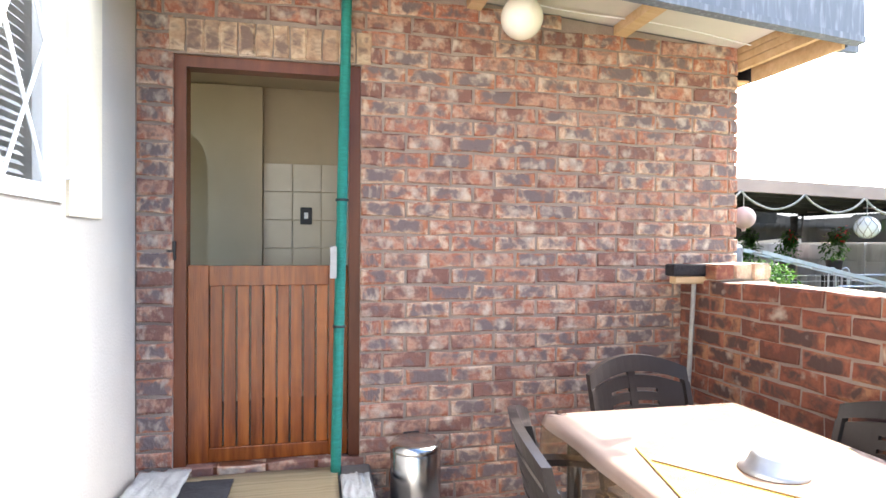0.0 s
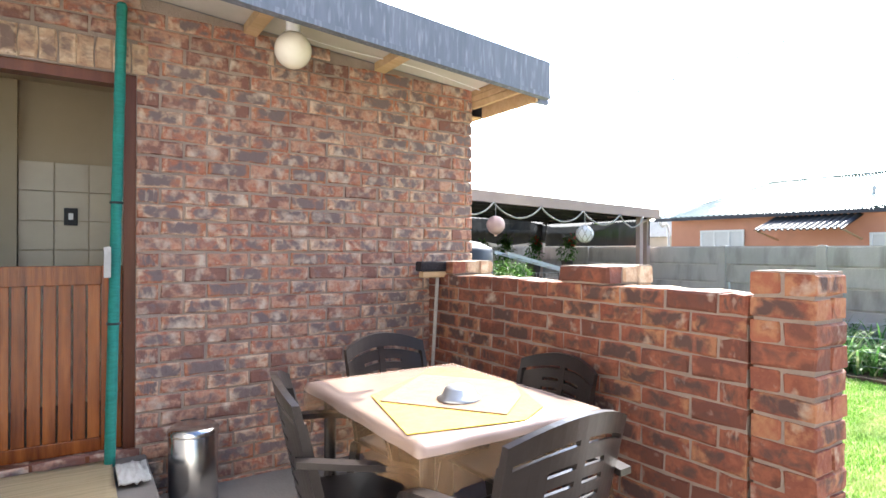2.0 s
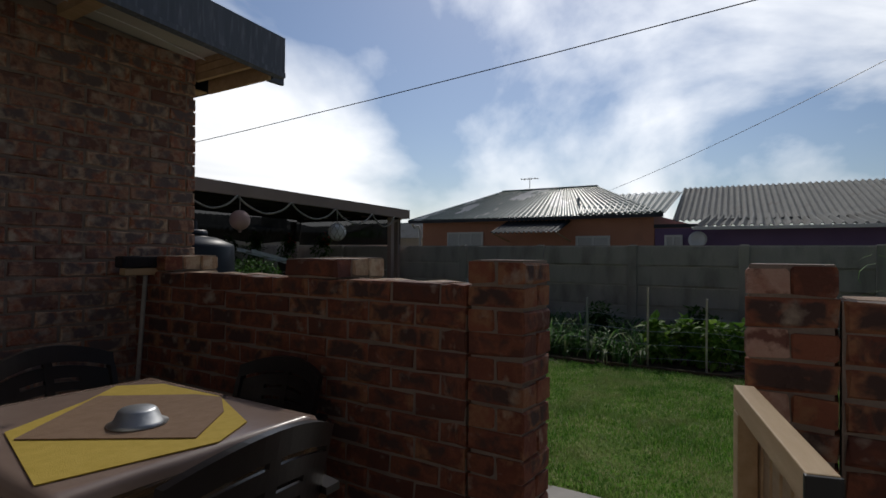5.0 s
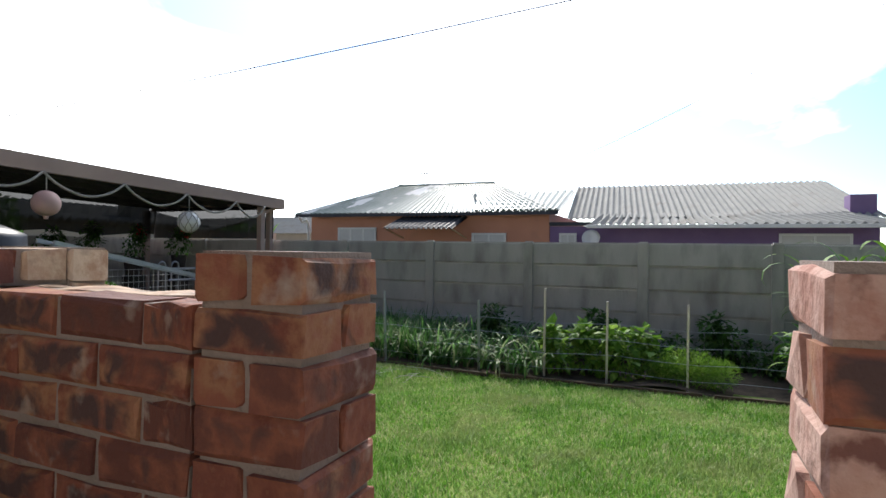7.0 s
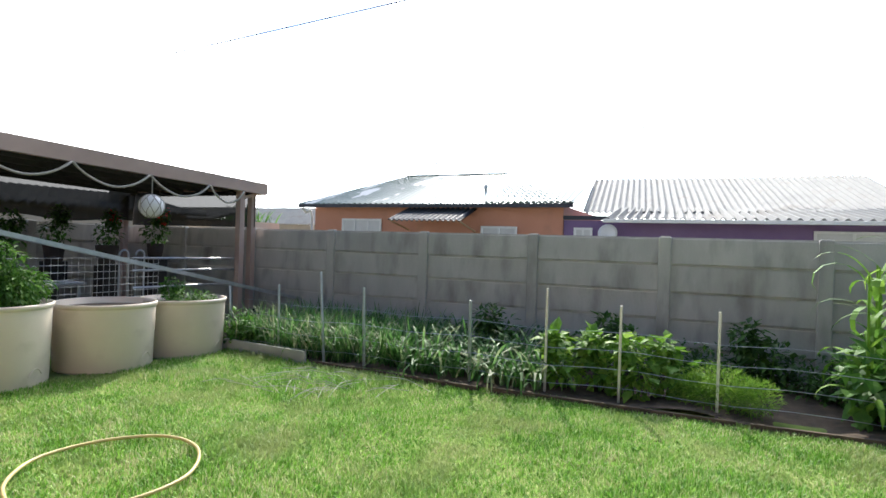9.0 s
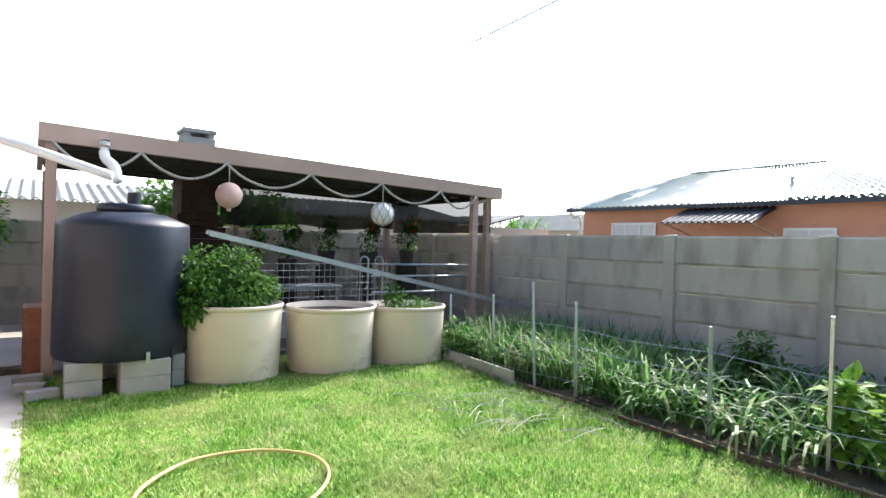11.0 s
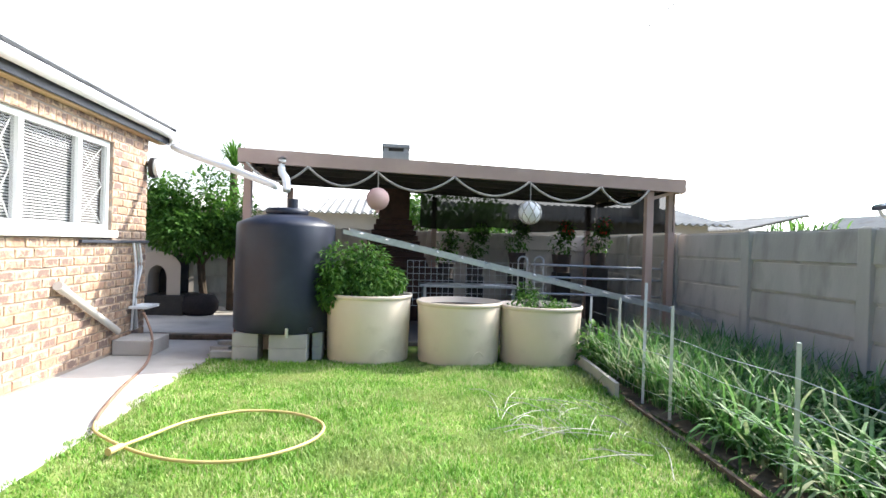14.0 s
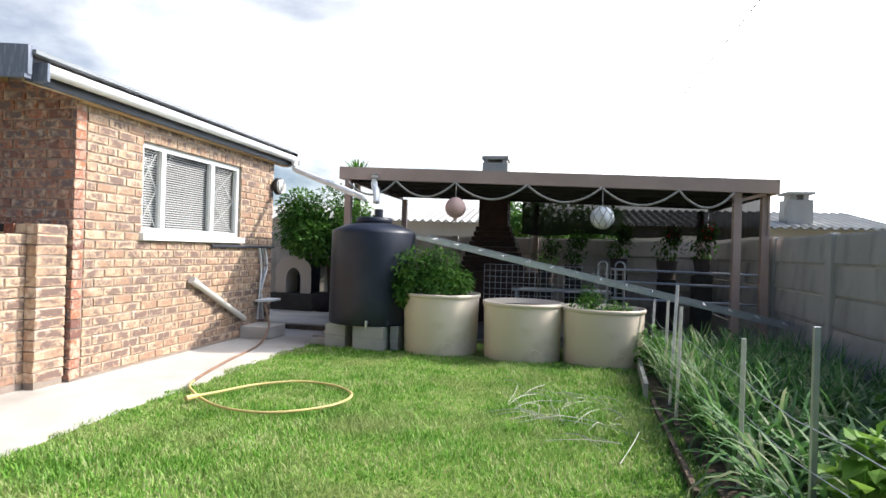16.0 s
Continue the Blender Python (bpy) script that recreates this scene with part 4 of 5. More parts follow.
stub_pier("wall_pier_middle", 0.84, 1.16, "red brick stub pier on the low wall")
stub_pier("wall_pier_house", 2.12, 2.405, "pale brick stub pier against the house")

gate = thing("garden_gate", 2.14, -0.70, 0.09, "open pale timber slatted garden gate", "gate", turn=195.5)
part("top_rail", boxed(0, 0.64, -0.025, 0.025, 0.86, 0.92, 0.004), M_PINE, gate)
part("bottom_rail", boxed(0, 0.64, -0.024, 0.024, 0.10, 0.16, 0.004), M_PINE, gate)
for k in range(7):
    part("slat", boxed(0.01 + k * 0.09, 0.075 + k * 0.09, 0.026, 0.044, 0.06, 0.86, 0.003), M_PINE, gate)
part("end_cap", boxed(0.632, 0.646, -0.027, 0.027, 0.862, 0.918, 0.003), M_BLACK, gate)
part("hinge_post", boxed(-0.005, 0.06, -0.024, 0.024, 0.0, 0.855, 0.004), M_PINE, gate)
part("latch", boxed(0.50, 0.72, -0.05, -0.027, 0.62, 0.66, 0.004), M_BLACK, gate)

# ---- precast fence ----
FX = 9.2


def precast_fence(name, axis, fixed, start, count, z_top, label, step=1.5):
    f = tagged(new(name), label, "fence", kind="structure")
    post = finish("fence_post", box(boxed(-0.05, 0.05, -0.065, 0.065, -0.1, z_top, 0.008), -0.03, 0.03, -0.05, 0.05, z_top - 0.02, z_top + 0.012, 0.006), M_FENCE)
    plank = finish("fence_panel", box(boxed(-0.026, 0.026, -step / 2 + 0.055, step / 2 - 0.055, 0.012, 0.286, 0.006), -0.004, 0.004, -step / 2 + 0.056, step / 2 - 0.056, -0.006, 0.304), M_FENCE)
    for k in range(count + 1):
        p = new("fence_post", post)
        p.parent = f
        d = start + k * step
        p.matrix_basis = pose(fixed, d, 0) if axis == "y" else pose(d, fixed, 0, 0, 0, 90)
        if k == count:
            break
        for j in range(5):
            q = new("fence_panel", plank)
            q.parent = f
            d2 = d + step / 2
            z = z_top - 0.30 * (5 - j) - 0.004
            lean = 4.4 + rng.uniform(-1.0, 1.0)
            q.matrix_basis = (pose(fixed + rng.uniform(-0.008, 0.008), d2, z, 0, lean, 0) if axis == "y" else pose(d2, fixed, z, 0, lean, 90))
    return f


precast_fence("fence_east", "y", FX, -9.03, 12, 1.485, "weathered grey precast concrete panel fence")
precast_fence("fence_north", "x", 9.05, -2.9, 8, 1.50, "grey precast concrete fence behind the pergola", 1.512)

# ---- neighbouring houses ----


def corrugated(bm, a, b, c, d, waves, depth, per=6):
    """A corrugated sheet between the edges a-b (low) and d-c (high); ridges run up the slope."""
    a, b, c, d = Vector(a), Vector(b), Vector(c), Vector(d)
    nrm = (b - a).cross(d - a).normalized()
    n = waves * per
    rows = []
    for k in range(n + 1):
        t = k / n
        o = nrm * depth * math.sin(2 * math.pi * waves * t)
        rows.append((bm.verts.new(a.lerp(b, t) + o), bm.verts.new(d.lerp(c, t) + o), bm.verts.new(d.lerp(c, t) + o - nrm * 0.03), bm.verts.new(a.lerp(b, t) + o - nrm * 0.03)))
    for p, q in zip(rows, rows[1:]):
        for i in range(4):
            bm.faces.new((p[i], q[i], q[(i + 1) % 4], p[(i + 1) % 4]))
    return bm


def far_window(parent, x, y0, y1, z0, z1, lights):
    w = new("window")
    w.parent = parent
    part("frame", rails(bmesh.new(), y0, y1, z0, z1, x - 0.08, x - 0.03, 0.06), M_WHITE, w)
    for k in range(1, lights):
        y = y0 + (y1 - y0) * k / lights
        part("frame_bar", boxed(x - 0.078, x - 0.035, y - 0.025, y + 0.025, z0 + 0.06, z1 - 0.06), M_WHITE, w)
    part("pane", boxed(x - 0.045, x - 0.038, y0 + 0.06, y1 - 0.06, z0 + 0.06, z1 - 0.06), M_BLIND, w)
    return w


NX = 18.0
pink = thing("pink_house", NX + 3, 7.4, 0, "salmon pink house with patchy green metal roof", "house")
inv = pose(-(NX + 3), -7.4, 0)
def keep(ob):
    ob.matrix_basis = inv2 @ ob.matrix_basis
    return ob
inv2 = inv
keep(part("wall", boxed(NX, NX + 6, 3.2, 11.65, -0.1, 2.52), M_PINKWALL, pink))
keep(part("roof", corrugated(bmesh.new(), (NX - 0.4, 12.05, 2.56), (NX - 0.4, 2.85, 2.56), (NX + 3.6, 6.1, 3.92), (NX + 3.6, 10.1, 3.92), 46, 0.03), M_GREENROOF, pink))
keep(part("lower_roof", corrugated(bmesh.new(), (NX - 0.38, 5.4, 2.60), (NX - 0.38, 2.80, 2.60), (NX + 2.6, 2.9, 3.46), (NX + 2.6, 6.3, 3.46), 15, 0.03), M_GREENROOF, pink))
keep(part("fascia", boxed(NX - 0.42, NX - 0.38, 2.85, 12.05, 2.44, 2.545), M_DARKTRIM, pink))
keep(part("downpipe", tube(bmesh.new(), smooth_line([(NX - 0.3, 11.95, 2.45), (NX - 0.2, 11.9, 2.3), (NX - 0.06, 11.75, 2.15), (NX - 0.06, 11.72, 0.0)]), 0.05), M_WHITE, pink))
keep(part("canopy", corrugated(bmesh.new(), (NX - 1.25, 8.05, 2.03), (NX - 1.25, 5.75, 2.03), (NX, 5.75, 2.45), (NX, 8.05, 2.45), 14, 0.03), M_DARKTRIM, pink))
for y in (5.8, 8.0):
    keep(part("canopy_bracket", bar(bmesh.new(), (NX - 1.2, y, 2.0), (NX, y, 1.75), 0.04, 0.04), M_PINE, pink))
keep(far_window(pink, NX, 9.0, 10.5, 1.3, 2.1, 3))
keep(far_window(pink, NX, 4.5, 5.6, 1.2, 1.92, 2))
keep(part("vent_pipe", rod(bmesh.new(), (NX + 1.0, 5.9, 2.9), (NX + 1.0, 5.9, 3.25), 0.05), M_GALV, pink))
keep(part("roof_ridge", boxed(NX + 3.5, NX + 3.7, 6.1, 10.1, 3.90, 3.96, 0.01), M_GREENROOF, pink))
aer = thing("roof_aerial", NX + 3.6, 8.9, 3.93, "thin television aerial on the pink house roof", "aerial")
part("mast", rod(bmesh.new(), (0, 0, 0), (0, 0, 0.5), 0.015, seg=6), M_GALV, aer)
for k in range(5):
    part("element", rod(bmesh.new(), (-0.2, -0.3 + 0.15 * k, 0.45), (0.2, -0.3 + 0.15 * k, 0.45), 0.012, seg=5), M_GALV, aer)
part("boom", rod(bmesh.new(), (0, -0.35, 0.45), (0, 0.4, 0.45), 0.012, seg=5), M_GALV, aer)

purple = thing("purple_house", NX + 3, -1.5, 0, "purple house with corrugated fibre-cement roof", "house")
inv2 = pose(-(NX + 3), 1.5, 0)
keep(part("wall", boxed(NX + 0.05, NX + 6, -4.75, 3.19, -0.1, 2.12), M_PURPLE, purple))
keep(part("roof", corrugated(bmesh.new(), (NX + 0.1, 2.70, 2.36), (NX + 0.1, -4.9, 2.36), (NX + 3.4, -4.25, 3.60), (NX + 3.4, 3.0, 3.64), 44, 0.03), M_GREYROOF, purple))
keep(part("porch_roof", corrugated(bmesh.new(), (NX - 0.7, 1.95, 2.14), (NX - 0.7, -5.1, 2.14), (NX + 0.5, -4.2, 2.48), (NX + 0.5, 1.80, 2.48), 32, 0.05), M_GREYROOF, purple))
keep(part("gutter", boxed(NX - 0.82, NX - 0.72, -5.15, 2.0, 2.03, 2.12, 0.01), M_WHITE, purple))
keep(part("fascia", boxed(NX - 0.02, NX + 0.03, 1.95, 3.2, 2.13, 2.24), M_DARKTRIM, purple))
keep(part("chimney", boxed(NX + 0.3, NX + 0.9, -4.75, -4.2, 2.2, 2.90, 0.01), M_PURPLE, purple))
keep(far_window(purple, NX + 0.05, 2.40, 2.90, 1.45, 1.92, 2))
keep(far_window(purple, NX + 0.05, -4.2, -2.65, 1.3, 1.92, 2))
dish = thing("satellite_dish", NX - 0.25, 1.95, 1.75, "small pale satellite dish on the purple house", "satellite dish")
d_ob = part("dish", lathe(bmesh.new(), [(0.001, 0.0), (0.15, 0.02), (0.25, 0.07), (0.252, 0.08), (0.15, 0.03), (0.001, 0.012)], 24), M_WHITE, dish, smooth=True)
d_ob.matrix_basis = pose(0, 0, 0, 0, -70, 0)
part("bracket", rod(bmesh.new(), (0, 0, 0), (0.3, 0, -0.05), 0.02, seg=6), M_GALV, dish)
for nm, x, y0, y1, z0, z1, lab in (("grey_house", 15.0, 13.2, 18.5, 1.9, 2.35, "low grey shed roof beyond the fence"), ("far_house", 24.0, 15.5, 22.0, 2.1, 3.0, "distant house with grey corrugated roof")):
    hs = thing(nm, x + 1.5, (y0 + y1) / 2, 0, lab, "house")
    inv2 = pose(-(x + 1.5), -(y0 + y1) / 2, 0)
    keep(part("wall", boxed(x, x + 3, y0, y1, -0.1, z0), M_PLASTER, hs))
    keep(part("roof", corrugated(bmesh.new(), (x - 0.3, y1 + 0.3, z0), (x - 0.3, y0 - 0.3, z0), (x + 1.6, y0 - 0.3, z1), (x + 1.6, y1 + 0.3, z1), 40, 0.03), M_GREYROOF, hs))
back_house = thing("back_house", 6.5, 14.0, 0, "pale house behind the rear fence", "house")
inv2 = pose(-6.5, -14.0, 0)
keep(part("wall", boxed(-1.5, 13.5, 12.5, 16, -0.1, 1.95), M_PLASTER, back_house))
keep(part("roof", corrugated(bmesh.new(), (-2, 12.2, 1.95), (14, 12.2, 1.95), (14, 15, 2.5), (-2, 15, 2.5), 80, 0.03), M_GREYROOF, back_house))
keep(part("chimney", boxed(11.75, 12.3, 12.7, 13.2, 1.9, 2.62, 0.01), M_FENCE, back_house))
keep(part("chimney_cap", box(box(boxed(11.83, 11.95, 12.75, 13.15, 2.621, 2.74), 12.1, 12.22, 12.75, 13.15, 2.621, 2.74), 11.72, 12.33, 12.67, 13.23, 2.741, 2.80, 0.01), M_FENCE, back_house))

for nm, a, b in (("overhead_wire", (8.0, 23.8, 3.4), (10.1, -18.0, 6.6)), ("overhead_wire", (30, 9, 4.4), (9, -9.0, 7.4))):
    w = thing(nm, *a, "thin black overhead wire crossing the sky", "wire")
    dd = Vector(b) - Vector(a)
    part("wire", tube(bmesh.new(), [dd * (k / 12) - Vector((0, 0, 0.42 * math.sin(math.pi * k / 12))) for k in range(13)], 0.009, 5), M_BLACK, w)

# ---- pergola ----
pergola = thing("pergola", 6.4, 5.7, 0, "flat pink-beige roofed pergola with corner posts", "pergola")
inv2 = pose(-6.4, -5.7, 0)


def beam_z(x):
    return 2.315 - 0.028 * (x - 3.58)


def slab(bm, x0, x1, y0, y1, lo, hi):
    vs = [bm.verts.new((x, y, beam_z(x) + l)) for x in (x0, x1) for y in (y0, y1) for l in (lo, hi)]
    for f in ((0, 1, 3, 2), (4, 6, 7, 5), (0, 4, 5, 1), (2, 3, 7, 6), (0, 2, 6, 4), (1, 5, 7, 3)):
        bm.faces.new([vs[i] for i in f])
    return bm


keep(part("front_beam", slab(bmesh.new(), 3.64, 9.12, 5.63, 5.70, -0.165, 0.0), M_PERGOLA, pergola))
keep(part("side_beam", slab(bmesh.new(), 3.64, 3.70, 5.701, 8.7, -0.165, 0.0), M_PERGOLA, pergola))
keep(part("side_beam", slab(bmesh.new(), 9.08, 9.14, 5.701, 8.7, -0.165, 0.0), M_PERGOLA, pergola))
# Sheet is lengthened past the side beams to keep the rear fence in shade.
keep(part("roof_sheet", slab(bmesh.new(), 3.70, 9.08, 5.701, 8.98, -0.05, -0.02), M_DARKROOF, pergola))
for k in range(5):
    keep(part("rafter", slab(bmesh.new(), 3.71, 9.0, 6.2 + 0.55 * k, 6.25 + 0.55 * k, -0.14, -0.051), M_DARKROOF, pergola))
for x, y in ((3.74, 5.70), (8.69, 5.70), (9.04, 5.82), (3.75, 8.6), (6.2, 8.6), (8.95, 8.6)):
    keep(part("post", boxed(x - 0.045, x + 0.045, y - 0.0, y + 0.09, -0.05, beam_z(x) - 0.166, 0.006), M_PERGOLA, pergola))
keep(part("brace", bar(bmesh.new(), (8.73, 5.74, 1.92), (9.0, 5.74, 2.0), 0.05, 0.04), M_PERGOLA, pergola))
pipe = thing("roof_outlet", 4.15, 5.62, 2.15, "white swan-neck outlet pipe above the water tank", "pipe")
part("pipe", tube(bmesh.new(), smooth_line([(0, 0, 0.06), (0, -0.01, -0.1), (0.07, -0.12, -0.2), (0.09, -0.18, -0.34)], 6), 0.045, 12), M_GUTTER, pipe, smooth=True)

net = thing("shade_net", 7.7, 8.55, 1.6, "black shade net hung under the pergola", "net")
nb = bmesh.new()
gridv = [[nb.verts.new((-1.75 + 3.1 * i / 24, 0.03 * math.sin(i * 1.1 + j), -0.05 + 0.60 * j / 4 - (0.03 * math.sin(i * 0.5) if j == 0 else 0))) for i in range(25)] for j in range(5)]
for j in range(4):
    for i in range(24):
        nb.faces.new((gridv[j][i], gridv[j][i + 1], gridv[j + 1][i + 1], gridv[j + 1][i]))
part("netting", nb, M_NET, net)
net2 = thing("shade_net", 9.05, 7.2, 1.5, "black shade net on the pergola's side", "net")
nb = bmesh.new()
gridv = [[nb.verts.new((0.02 * math.sin(i * 1.3), -1.4 + 2.8 * i / 16, 0.55 * j / 4)) for i in range(17)] for j in range(5)]
for j in range(4):
    for i in range(16):
        nb.faces.new((gridv[j][i], gridv[j][i + 1], gridv[j + 1][i + 1], gridv[j + 1][i]))
part("netting", nb, M_NET, net2)

# tapering brick braai with its chimney through the roof
braai = thing("brick_braai", 5.50, 8.2, 0.03, "dark stepped brick braai with a chimney", "fireplace")
tiers = [(0.75, 0.0, 0.85)] + [(0.56 - 0.034 * k, 0.85 + 0.085 * k, 0.85 + 0.085 * (k + 1)) for k in range(9)] + [(0.24, 1.615, 2.35)]
for hw, z0, z1 in tiers:
    part("brick_tier", boxed(-hw, hw, -0.32, 0.32, z0, z1 - 0.008, 0.008), M_BRAAI, braai)
part("chimney_pot", boxed(-0.215, 0.215, -0.22, 0.22, 2.36, 2.70, 0.01), M_BLOCK, braai)
part("chimney_cap", boxed(-0.225, 0.225, -0.23, 0.23, 2.76, 2.82, 0.01), M_FENCE, braai)
for sx in (-0.16, 0.16):
    part("cap_support", boxed(sx - 0.04, sx + 0.04, -0.2, 0.2, 2.70, 2.762), M_FENCE, braai)

# ropes and floats along the beam
ropes = [(3.75, 4.45), (4.45, 5.25), (5.25, 6.18), (6.18, 7.10), (7.10, 8.0), (8.0, 8.62)]
for a, b in ropes:
    r = thing("rope", a, 5.60, beam_z(a) - 0.17, "sagging grey rope hung from the beam", "rope", "rope swags on the pergola")
    part("strand", tube(bmesh.new(), [((b - a) * t / 14, 0.01 * math.sin(t), (beam_z(b) - beam_z(a)) * t / 14 - 0.20 * 4 * (t / 14) * (1 - t / 14)) for t in range(15)], 0.014, 7), M_ROPE, r, smooth=True)


def float_ball(x, z, r, mat, label, netted):
    f = thing("fishing_float", x, 5.58, z, label, "float")
    bm = bmesh.new()
    bmesh.ops.create_uvsphere(bm, u_segments=28, v_segments=18, radius=r)
    part("ball", bm, mat, f, smooth=True)
    part("cord", rod(bmesh.new(), (0, 0, r), (0, 0, beam_z(x) - 0.17 - z), 0.006, seg=6), M_ROPE, f)
    if netted:
        for s in (-1, 1):
            for k in range(8):
                pts = [((r + 0.003) * math.cos(a) * math.sin(p), (r + 0.003) * math.sin(a) * math.sin(p), (r + 0.003) * math.cos(p)) for p, a in ((0.08 + 2.98 * t / 14, 2 * math.pi * k / 8 + s * 1.6 * t / 14) for t in range(15))]
                part("net_cord", tube(bmesh.new(), pts, 0.005, 5), M_ROPE, f)
    else:
        part("nipple", rod(bmesh.new(), (0, 0, -r - 0.03), (0, 0, -r + 0.01), 0.02, 0.03), mat, f)


float_ball(5.27, 1.77, 0.135, M_PINKBALL, "round pink fishing float hung from the beam", False)
float_ball(7.11, 1.675, 0.140, M_NETBALL, "white fishing float in a knotted net", True)

# ---- water tank ----
for x0, x1, y0, y1 in ((3.84, 4.10, 4.82, 5.08), (4.22, 4.60, 4.75, 5.03), (4.64, 4.74, 4.90, 5.2), (3.90, 4.25, 5.45, 5.75), (4.4, 4.8, 5.45, 5.75)):
    for k in range(2):
        tagged(part("cement_block", boxed(x0, x1, y0, y1, 0.0 + 0.142 * k, 0.14 + 0.142 * k, 0.008), M_BLOCK), "grey cement block under the water tank", "block", "tank plinth blocks")
tank = thing("water_tank", 4.29, 5.24, 0.286, "dark blue-black plastic water tank on cement blocks", "tank")
prof = [(0.001, 0.0), (0.525, 0.0), (0.538, 0.02), (0.536, 0.30), (0.533, 0.60), (0.529, 0.90), (0.526, 1.11), (0.518, 1.145), (0.33, 1.225), (0.20, 1.245), (0.20, 1.255), (0.001, 1.256)]
part("body", lathe(bmesh.new(), prof, 56), M_TANK, tank, smooth=True)
part("lid", lathe(bmesh.new(), [(0.225, 1.250), (0.23, 1.26), (0.23, 1.295), (0.21, 1.315), (0.001, 1.325)], 40), M_TANK, tank, smooth=True)
part("inlet", rod(bmesh.new(), (0.06, -0.02, 1.32), (0.06, -0.02, 1.42), 0.055, seg=16), M_TANK, tank)
part("tap", box(rod(bmesh.new(), (0.12, -0.57, 0.05), (0.12, -0.50, 0.05), 0.014), 0.105, 0.135, -0.575, -0.545, -0.02, 0.075, 0.004), M_GALV, tank)
part("outlet", rod(bmesh.new(), (0.34, -0.44, 0.04), (0.32, -0.36, 0.04), 0.03), M_TANK, tank)

# ---- planting tubs ----


def tub(x, y, r, h, label):
    t = thing("planting_tub", x, y, -0.01, label, "tub", "cream planting tubs")
    part("body", lathe(bmesh.new(), [(0.001, 0.0), (r * 0.93, 0.0), (r * 0.945, 0.02), (r * 0.985, h - 0.05), (r * 0.985, h - 0.045), (r * 1.01, h - 0.04), (r * 1.02, h - 0.015), (r * 1.01, h), (r * 0.97, h), (r * 0.96, h - 0.08), (0.001, h - 0.08)], 56), M_TUB, t, smooth=True)
    part("soil", lathe(bmesh.new(), [(0.001, h - 0.045), (r * 0.5, h - 0.05), (r * 0.955, h - 0.065), (r * 0.955, h - 0.078), (0.001, h - 0.079)], 32), M_SOIL, t)
    bm = bmesh.new()
    tube(bm, [(r * 0.955 * math.sin(0.2 + a * 0.02), -r * 0.955 * math.cos(0.2 + a * 0.02), 0.16 - 0.0009 * (a - 8) ** 2) for a in range(0, 17)], 0.006, 5)
    part("moulded_mark", bm, M_TUB, t)
    return t


tub(5.215, 5.12, 0.465, 0.71, "cream plastic tub full of tomato plants")
tub(6.205, 5.04, 0.465, 0.655, "cream plastic tub of bare soil under wire mesh")
tub(7.105, 4.99, 0.455, 0.635, "cream plastic tub with low green plants")


# ---- plants ----
def leaf_cloud(name, blobs, count, size, mat, parent, seed, aspect=0.5, droop=0.3):
    """Many small folded leaves spread unevenly through a few blobs (x, y, z, rx, ry, rz)."""
    r = random.Random(seed)
    verts, faces = [], []
    for _ in range(count):
        bx, by, bz, rx, ry, rz = blobs[r.randrange(len(blobs))]
        u = Vector((r.gauss(0, 1), r.gauss(0, 1), r.gauss(0, 1))).normalized() * r.random() ** 0.45
        c = Vector((bx + u.x * rx, by + u.y * ry, bz + u.z * rz))
        d = (u + Vector((r.uniform(-1, 1), r.uniform(-1, 1), r.uniform(-0.8, 0.6) - droop))).normalized()
        s = d.cross(Vector((r.uniform(-0.4, 0.4), r.uniform(-0.4, 0.4), 1))).normalized()
        up = s.cross(d)
        ln = size * r.uniform(0.6, 1.4)
        w = ln * aspect
        k = len(verts)
        verts += [c, c + d * ln * 0.45 + s * w * 0.5 + up * ln * 0.08, c + d * ln - up * ln * 0.1, c + d * ln * 0.45 - s * w * 0.5 + up * ln * 0.08, c + d * ln * 0.5]
        faces += [(k, k + 1, k + 4), (k + 1, k + 2, k + 4), (k, k + 4, k + 3), (k + 4, k + 2, k + 3)]
    return raw(name, verts, faces, mat, parent)


def strap_leaves(name, roots, mat, parent, seed, width=0.02, segs=6):
    """Arching strap leaves; each root is (x, y, z, length, spread)."""
    r = random.Random(seed)
    verts, faces = [], []
    for x, y, z, ln, spread in roots:
        a = r.uniform(0, 2 * math.pi)
        d, s = Vector((math.cos(a), math.sin(a), 0)), Vector((-math.sin(a), math.cos(a), 0))
        bend, rise = spread * r.uniform(0.5, 1.4), ln
        k0 = len(verts)
        p, ang = Vector((x, y, z)), r.uniform(0.05, 0.35) * (1 + spread)
        for i in range(segs + 1):
            t = i / segs
            w = width * (0.6 + 1.2 * t) * (1 - t) ** 0.7 + 0.0008
            verts += [p + s * w, p - s * w]
            p = p + (d * math.sin(ang) + Vector((0, 0, math.cos(ang)))) * rise / segs
            ang += bend * (0.5 + 1.4 * t) / segs * 2.2
        for i in range(segs):
            k = k0 + 2 * i
            faces.append((k, k + 1, k + 3, k + 2))
    return raw(name, verts, faces, mat, parent)


def stems(bm, base, tips, r):
    for t in tips:
        rod(bm, base, t, r, r * 0.5, seg=6)
    return bm


